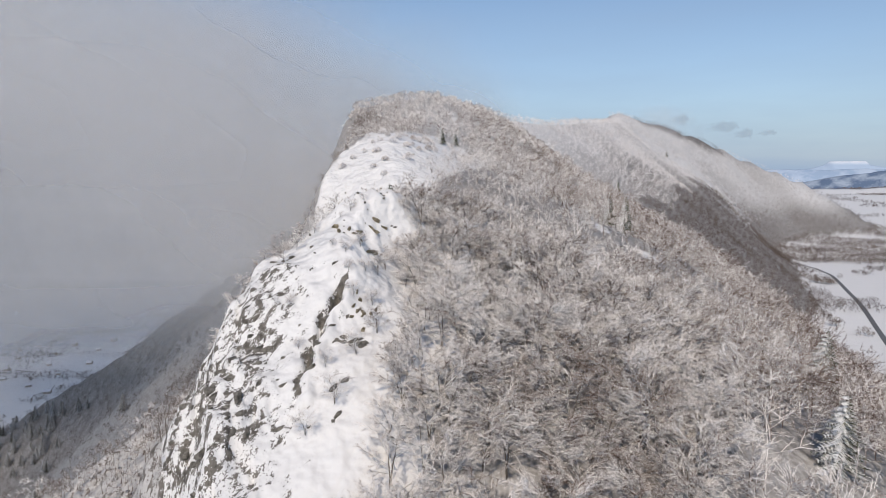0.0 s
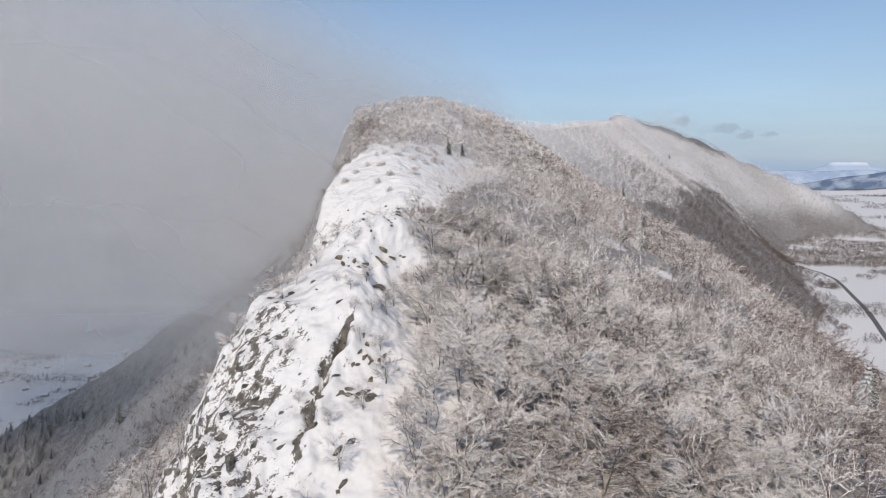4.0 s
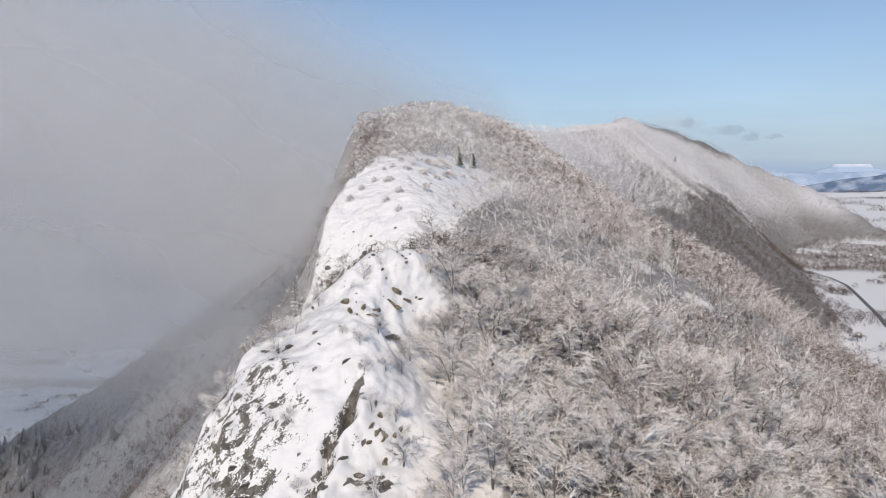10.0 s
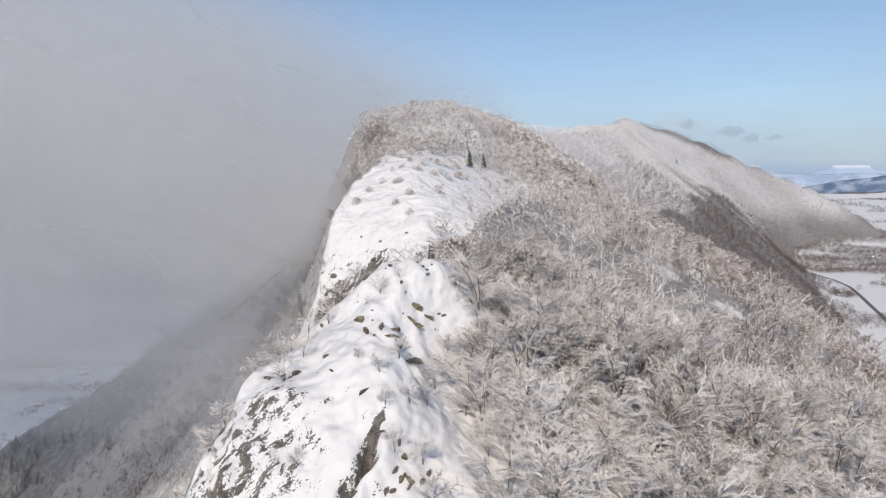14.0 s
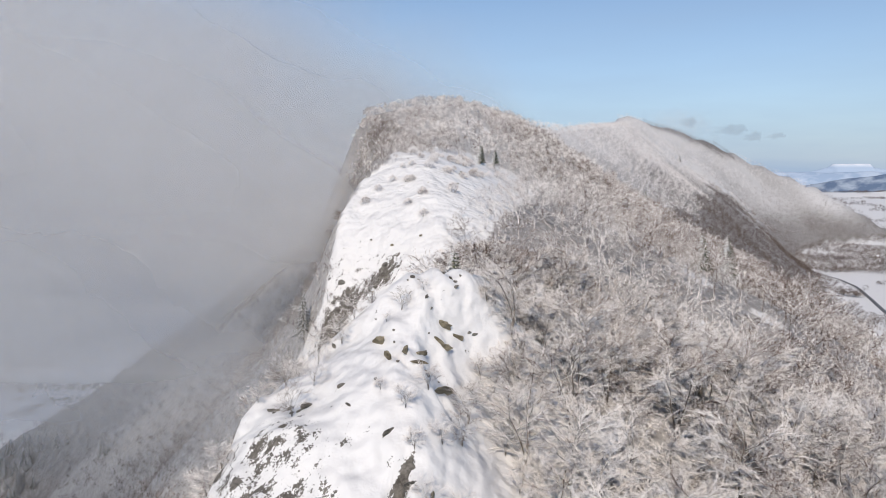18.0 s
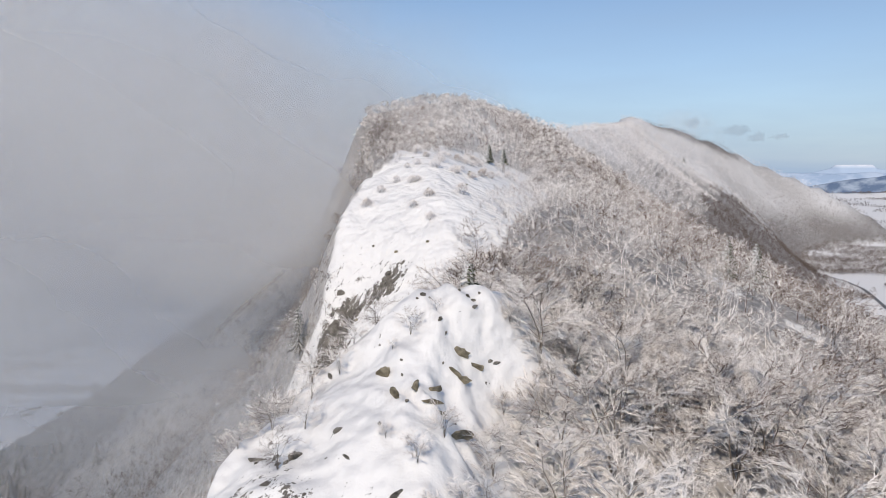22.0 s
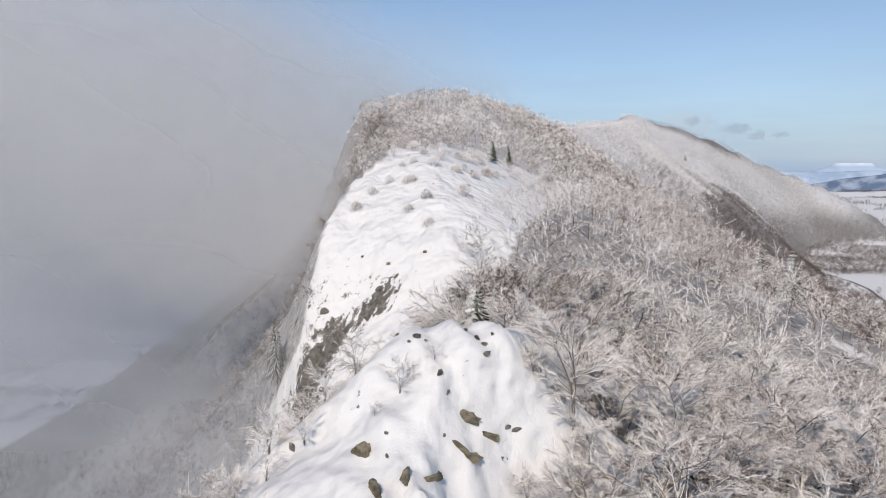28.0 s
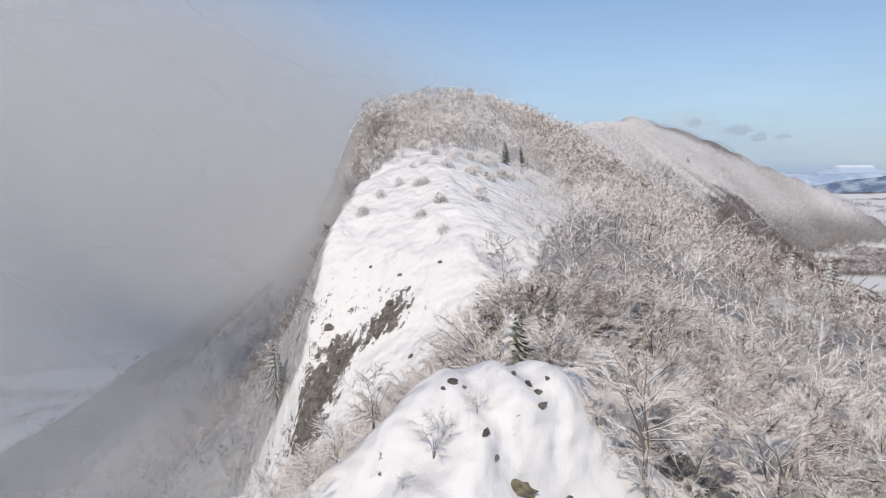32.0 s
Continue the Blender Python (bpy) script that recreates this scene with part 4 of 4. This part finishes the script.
def house(w, d, h):
    e = new("house")
    x, y = w / 2, d / 2
    body = [(-x, -y, -1), (x, -y, -1), (x, y, -1), (-x, y, -1), (-x, -y, h), (x, -y, h), (x, y, h), (-x, y, h), (-x, 0, h + y * 0.75), (x, 0, h + y * 0.75)]
    mesh_object("wall", body, [np.array([(0, 1, 5, 4), (1, 2, 6, 5), (2, 3, 7, 6), (3, 0, 4, 7)]), np.array([(5, 6, 9), (7, 4, 8)])], M_WALL, e)
    o, t = 0.6, 0.35
    rx, ry, top, low = x + o, y + o, h + y * 0.75 + 0.05, h - o * 0.75 + 0.05
    roof = [(-rx, -ry, low), (rx, -ry, low), (rx, 0, top), (-rx, 0, top), (rx, ry, low), (-rx, ry, low)]
    roof += [(a, b, c + t) for a, b, c in roof]
    faces = [(6, 7, 8, 9), (9, 8, 10, 11), (1, 0, 3, 2), (2, 3, 5, 4), (0, 1, 7, 6), (5, 11, 10, 4), (1, 2, 8, 7), (2, 4, 10, 8), (3, 0, 6, 9), (5, 3, 9, 11)]
    tiles = mesh_object("roof", roof, np.array(faces), M_ROOF, e, "roof under snow")
    c = [(0.22 * w + a, 0.8 + b, z) for z in (h + y * 0.35, h + y * 0.75 + 1.1) for a, b in ((-0.45, -0.35), (0.45, -0.35), (0.45, 0.35), (-0.45, 0.35))]
    mesh_object("chimney", c, np.array([(0, 1, 5, 4), (1, 2, 6, 5), (2, 3, 7, 6), (3, 0, 4, 7), (4, 5, 6, 7)]), M_WALL, tiles, "stone chimney")
    for k in (-0.28, 0.05, 0.3):
        wx0 = k * w
        v = [(wx0 + a, -y - 0.04 + b, h * 0.45 + c) for b in (0, 0.1) for a, c in ((0, 0), (1.1, 0), (1.1, 1.4), (0, 1.4))]
        mesh_object("window", v, np.array([(0, 1, 2, 3), (0, 4, 5, 1), (1, 5, 6, 2), (2, 6, 7, 3), (3, 7, 4, 0)]), M_ROAD, e)
    return e


cottage = house(13, 9, 5)
spots = [(690, 1035), (735, 1060)]
spots += [(-700 + 38 * math.cos(k * 2.4) * k**0.5, 1120 + 34 * math.sin(k * 2.4) * k**0.5) for k in range(1, 37)] + [(-560, 905), (-610, 930)]
for k, (x, y) in enumerate(spots):
    m = pose(x, y, ground_height(x, y), 0, 0, rng.uniform(-40, 40)) @ Matrix.Scale(rng.uniform(0.5, 0.85), 4)
    ob = copy_thing(cottage, m) if k else cottage
    ob.matrix_basis = m
    tagged(ob, "snow-roofed stone house far down in the valley", "house", "valley houses")


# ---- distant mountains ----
# Distance haze is painted into the base colours of the ranges.
def range_material(name, low, high, haze_line=None):
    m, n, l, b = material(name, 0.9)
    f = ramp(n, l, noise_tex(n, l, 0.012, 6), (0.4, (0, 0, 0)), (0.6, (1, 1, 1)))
    # Below this height the flank fades into the painted haze colour.
    if haze_line is not None:
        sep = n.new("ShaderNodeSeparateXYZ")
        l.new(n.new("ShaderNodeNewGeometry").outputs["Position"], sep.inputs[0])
        rise = maths(n, l, "MULTIPLY", maths(n, l, "SUBTRACT", sep.outputs["Z"], haze_line), 0.03, True)
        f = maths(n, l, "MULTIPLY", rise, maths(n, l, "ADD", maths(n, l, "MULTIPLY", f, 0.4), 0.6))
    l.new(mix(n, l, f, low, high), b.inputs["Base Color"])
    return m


def mountain(name, x0, x1, y, depth, profile, mat, label, seed, rough=0.25, fall=1.3):
    cols, rows = 90, 24
    u, v = np.meshgrid(np.linspace(0, 1, cols), np.linspace(-1, 1, rows))
    x = x0 + (x1 - x0) * u
    yy = y + v * depth - 0.65 * (x - (x0 + x1) / 2)
    crest = np.interp(u, *profile)
    z = -170 + (crest + 170) * (1 - np.abs(v) ** fall) * (1 + rough * fbm(x, yy, 160, 4, seed) * (1 - np.abs(v) * 0.5))
    return tagged(mesh_object(name, np.stack([x, yy, z], -1).reshape(-1, 3), grid_faces(rows, cols), mat, smooth_shade=True), label, "mountain", kind="structure")


# Haze in the colours: bluish forest, sky-toned low hills, blue flanks under snow.
M_BLUE = range_material("haze_tinted_forest", (0.13, 0.185, 0.28), (0.38, 0.45, 0.54))
M_HAZE = range_material("haze_tinted_hills", (0.33, 0.43, 0.57), (0.46, 0.55, 0.67))
M_PALE = range_material("haze_tinted_snow", (0.42, 0.52, 0.65), (0.9, 0.9, 0.92), -2.0)
mountain("table_mountain", 2340, 3180, 4350, 160, ((0, 0.16, 0.3, 0.385, 0.41, 0.615, 0.64, 0.74, 0.88, 1), (-90, -60, -24, 2, 26, 28, 4, -20, -60, -90)), M_PALE, "snow-covered flat-topped mountain on the far horizon, flanks painted haze blue", 5, 0.015)
mountain("blue_range", 1820, 2900, 3050, 260, ((0, 0.12, 0.25, 0.45, 0.7, 1), (-120, -80, -46, -8, 26, 40)), M_BLUE, "forested range beyond the valley, haze painted in as blue", 6, 0.12)
mountain("haze_range", 1500, 3900, 3650, 200, ((0, 0.2, 0.33, 0.42, 0.5, 0.6, 0.7, 1), (-40, -34, -30, -20, -24, -16, -10, 0)), M_HAZE, "low hills along the horizon, painted the pale blue of haze", 9, 0.1)


# ---- rocks ----
def rock_mesh(seed, sub=3, mat=M_ROCK):
    bm = bmesh.new()
    bmesh.ops.create_icosphere(bm, subdivisions=sub, radius=1)
    r = random.Random(seed)
    planes = [(Vector((r.gauss(0, 1), r.gauss(0, 1), r.gauss(0, 0.7))).normalized(), r.uniform(0.55, 0.95)) for _ in range(8)]
    for v in bm.verts:
        p = v.co.copy()
        k = 1 + 0.45 * noise.noise(p * 1.5 + Vector((seed * 7.1, 0, 0))) + 0.3 * noise.noise(p * 3.4 + Vector((0, seed * 3.3, 0)))
        p = p * k
        for face, far in planes:
            p -= face * max(0.0, p.dot(face) - far)
        bed = noise.noise(Vector((p.x * 5.5 + p.z * 2.0, p.y * 1.2, seed * 5.0)))
        v.co = p * (1 + 0.13 * noise.noise(p * 6.5 + Vector((0, 0, seed))) + 0.2 * bed)
    me = bpy.data.meshes.new("rock")
    bm.to_mesh(me)
    bm.free()
    me.materials.append(mat)
    return me


ROCKS = [rock_mesh(i, 2 if i > 6 else 3) for i in range(14)] + [rock_mesh(20 + i, 2, M_PALE_STONE) for i in range(7)] + [rock_mesh(30 + i, 3, M_GREY_ROCK) for i in range(7)]


def rock(x, y, sx, sy, sz, turn, k, up=0.0, small=0, label="olive-grey limestone rock breaking through the snow"):
    ob = new("rock", ROCKS[k % 7 + 7 * small])
    e = 0.5
    nrm = Vector((-(ground_height(x + e, y) - ground_height(x - e, y)) / (2 * e), -(ground_height(x, y + e) - ground_height(x, y - e)) / (2 * e), 1)).normalized()
    nrm = (nrm + Vector((0, -0.25, 0.9))).normalized()
    tilt = nrm.to_track_quat("Z", "Y").to_matrix().to_4x4()
    ob.matrix_world = Matrix.Translation((x, y, ground_height(x, y) + up)) @ tilt @ pose(0, 0, 0, 0, 0, turn) @ Matrix.Diagonal((sx, sy, sz, 1))
    return tagged(ob, label, "rock", "rocks in the snow")


# Ledges on the knoll: place, half length, half width, and the way the long side runs.
KNOLL_LEDGES = ((-14.7, 85.6, 0.58, 0.42, -18), (-13.7, 82.4, 0.51, 0.31, -43), (-12.4, 83.0, 0.54, 0.26, -38), (-11.2, 83.8, 0.49, 0.2, 35), (-11.4, 81.6, 0.56, 0.22, 19), (-10.8, 81.8, 0.52, 0.26, 33),
                (-9.5, 82.6, 1.07, 0.42, 16), (-9.6, 87.8, 0.92, 0.33, 12), (-9.9, 86.4, 0.55, 0.18, 2), (-9.3, 86.6, 0.64, 0.28, 10), (-8.3, 88.0, 0.49, 0.22, 22))
KNOLL_STONES = ((-7.3, 88.8, 0.25, 0.17, 19), (-6.8, 88.9, 0.31, 0.15, 12), (-10.9, 87.8, 0.3, 0.2, 31), (-10.5, 87.5, 0.2, 0.12, 31), (-19.0, 89.2, 0.49, 0.2, -26), (-8.4, 89.4, 0.34, 0.22, 13), (-12.2, 90.4, 0.3, 0.22, -17),
                (-11.7, 90.3, 0.14, 0.12, 0), (-12.6, 90.2, 0.13, 0.1, 0), (-8.9, 90.4, 0.28, 0.26, -3), (-8.5, 90.1, 0.3, 0.2, -30), (-9.5, 90.6, 0.16, 0.14, 0), (-8.0, 90.6, 0.15, 0.14, 0))
KNOLL_PEBBLES = ((-16.2, 78.7, 0.5, 0.12, -11), (-14.4, 80.1, 0.19, 0.13, -28), (-13.5, 85.6, 0.18, 0.1, 4), (-13.4, 84.7, 0.19, 0.12, -51), (-10.7, 86.4, 0.13, 0.1, 47), (-12.9, 81.4, 0.19, 0.12, 5), (-11.0, 84.9, 0.1, 0.08, 0), (-9.9, 83.6, 0.12, 0.1, 0))
for rows, up, text in ((KNOLL_LEDGES, 0.12, "olive-brown limestone ledge breaking through the snow"), (KNOLL_STONES, 0.05, "dark limestone rock rounded over with snow"), (KNOLL_PEBBLES, 0.03, "small dark stone showing through the snow")):
    for k, (x, y, long, wide, turn) in enumerate(rows):
        ledge = rows is KNOLL_LEDGES
        g = 1.0 if ledge else 0.8
        rock(x, y, g * long * 1.05, g * wide * 0.95, g * wide * 0.85 + 0.04, turn - (52 if ledge and k > 1 else 0), k, up * wide, 0 if ledge else 3, text)
for i in range(230):
    y = rng.uniform(50, 85)
    x = rng.uniform(-28, -10)
    near_edge = 0.65 * smooth(-13, -23, x) + 0.45 * smooth(80, 66, y)
    if rng.random() > near_edge or fbm(x, y, 5, 2, 88) < -0.12:
        continue
    g = rng.uniform(0.16, 0.5) * (0.7 + 0.5 * near_edge)
    rock(x, y, g * rng.uniform(1, 2.0), g * rng.uniform(0.5, 0.9), g * rng.uniform(0.6, 1.0), rng.uniform(20, 75), i, -0.35 * g, 3, "dark limestone knob poking out of the snowy face")
for k in range(16):
    f = rng.random()
    rock(-11.2 - 3.5 * f - 0.9 * math.sin(3.1 * f) + rng.uniform(-0.3, 0.7), 74.3 - 12.2 * f + rng.uniform(-0.4, 0.4), rng.uniform(0.25, 0.6), rng.uniform(0.18, 0.4), rng.uniform(0.2, 0.4), rng.uniform(40, 90), k, -0.15, 3, "dark rock along the fissure across the snowy face")
for k in range(13):
    rock(-9.4 + rng.normal(0, 0.7), 71.2 + rng.normal(0, 0.7), rng.uniform(0.2, 0.5), rng.uniform(0.15, 0.3), rng.uniform(0.2, 0.4), rng.uniform(20, 100), k, -0.05, k % 2, "brown broken rock between the fissure and the wood")
for k in range(12):
    rock(-8.4 - rng.uniform(0, 4.0), 68.0 + rng.normal(0, 0.3), rng.uniform(0.3, 0.65), 0.26, rng.uniform(0.2, 0.4), rng.normal(0, 20), k, -0.08, 3, "dark broken ledge below the fissure")
for k in range(34):
    y = rng.uniform(118, 172)
    x = rng.uniform(float(np.interp(y, EDGE_Y, EDGE_X)), float(np.interp(y, WOOD_Y, WOOD_X)) - 2)
    if rng.random() < 0.35 + 0.65 * (x < -17) and not wooded(x, y):
        g = rng.uniform(0.12, 0.32)
        rock(x, y, g * rng.uniform(1, 1.6), g, g * 0.9, rng.uniform(0, 180), k, -0.15 * g, 1, "small grey stone showing through the upper snowfield")
for k in range(30):
    cx, cy, r = ((-25.1, 126.8, 2.2), (-18.0, 128.6, 2.0), (-25.6, 122, 2.2))[k % 3]
    g = rng.uniform(0.25, 0.6)
    rock(cx + rng.normal(0, r * 0.5), cy + rng.normal(0, r * 0.5), g * 1.4, g, g * 0.8, rng.uniform(0, 180), k, -0.45 * g, 3, "brown limestone breaking through the second snowfield")

for k in range(48):
    f = rng.random()
    g = rng.uniform(3, 6.5)
    rock(453 + rng.normal(0, 7), 1042 - 115 * f + rng.normal(0, 5), g * 1.5, g, g * rng.uniform(0.7, 1.2), rng.uniform(-40, 0), k, -0.2 * g, 2, "pale cliff block of the far rock band")


# ---- fog bank on the valley side ----
def fog_veil(y0, start, full, reach, dense, scale, low, high=15):
    """One soft sheet of the cloud across the valley at about y0: it thickens from x = start to x = full."""
    cols, rows = 96, 60
    u, v = np.meshgrid(np.linspace(0, 1, cols), np.linspace(0, 1, rows))
    x = start + 14 - u**1.7 * reach
    z = -330 + v * 760
    y = y0 + 0.08 * (start - x) + 0 * z
    wide = start - full
    side = smooth(start, full, x + 0.55 * wide * fbm(x, z, 1.3 * wide, 3, 7))
    crown = smooth(0, 1, (high - (z - 0.55 * (start - x) - 0.14 * y0 + 60 * fbm(x, z, 120, 3, 2))) / ((46 if y0 < 260 else 110) + 0.9 * np.maximum(z + 10, 0)))
    soft = 5 if y0 < 140 else 7 + 0.09 * y0
    foot = smooth(low - soft, low + soft, z + (0.06 if y0 < 140 else 0.14) * y0 * fbm(x, z, 0.4 * y0, 3, 4))
    veil = side * crown * foot * smooth(0, 0.08, 1 - u)
    f = grid_faces(rows, cols)
    f = f[veil.ravel()[f].max(1) > 0.004]
    ob = mesh_object("fog_veil", np.stack([x, y, z], -1).reshape(-1, 3), f, fog_material("fog", scale, dense, (0.68, 0.692, 0.705) if y0 < 260 else (0.655, 0.665, 0.682)), smooth_shade=True)
    give(ob, "veil", veil)
    return ob


fog = new("fog_bank")
for row in ((113, -26, -43, 300, 0.45, 0.03, -30), (127, -24, -41, 360, 0.42, 0.028, -37), (152, -16, -28, 420, 0.56, 0.025, 2), (172, -21, -31, 500, 0.85, 0.02, -3),
            (215, -20, -36, 650, 0.9, 0.014, -12), (330, -20, -50, 900, 0.9, 0.011, -82), (600, 60, -30, 1500, 0.8, 0.007, -152), (1050, 190, 60, 2400, 0.9, 0.005, -265)):
    fog_veil(*row).parent = fog
tagged(fog, "grey bank of cloud drifting against the cliffs and over the valley", "fog", kind="stuff")


def wisp(x, y, z, w, h, seed, mat, label="small grey shred of cloud above the far ridge"):
    """A small grey shred of cloud."""
    u, v = np.meshgrid(np.linspace(-1, 1, 30), np.linspace(-1, 1, 12))
    px, pz = x + u * w, z + v * h + 0.12 * w * fbm(u * 3, v, 1.0, 3, seed)
    ob = mesh_object("cloud_wisp", np.stack([px, y + 40 * u**2 + 0 * v, pz], -1).reshape(-1, 3), grid_faces(12, 30), mat, smooth_shade=True)
    give(ob, "veil", smooth(1, 0.2, np.hypot(u, v) + 0.5 * fbm(u * 2, v * 2, 1.0, 3, seed + 3)))
    tagged(ob, label, "cloud", kind="stuff")


M_WISP = fog_material("thin_cloud", 0.02, 0.34, (0.34, 0.36, 0.4))
for row in ((640, 1700, 122, 30, 17, 1), (770, 1750, 105, 62, 16, 2), (850, 1780, 88, 34, 18, 3), (925, 1800, 90, 40, 10, 4)):
    wisp(*row, M_WISP)
M_CAP = fog_material("cap_cloud", 0.012, 0.28, (0.78, 0.77, 0.76))
wisp(300, 900, 42, 85, 50, 8, M_CAP, "thin pale cloud lying on the shoulder of the far mountain")
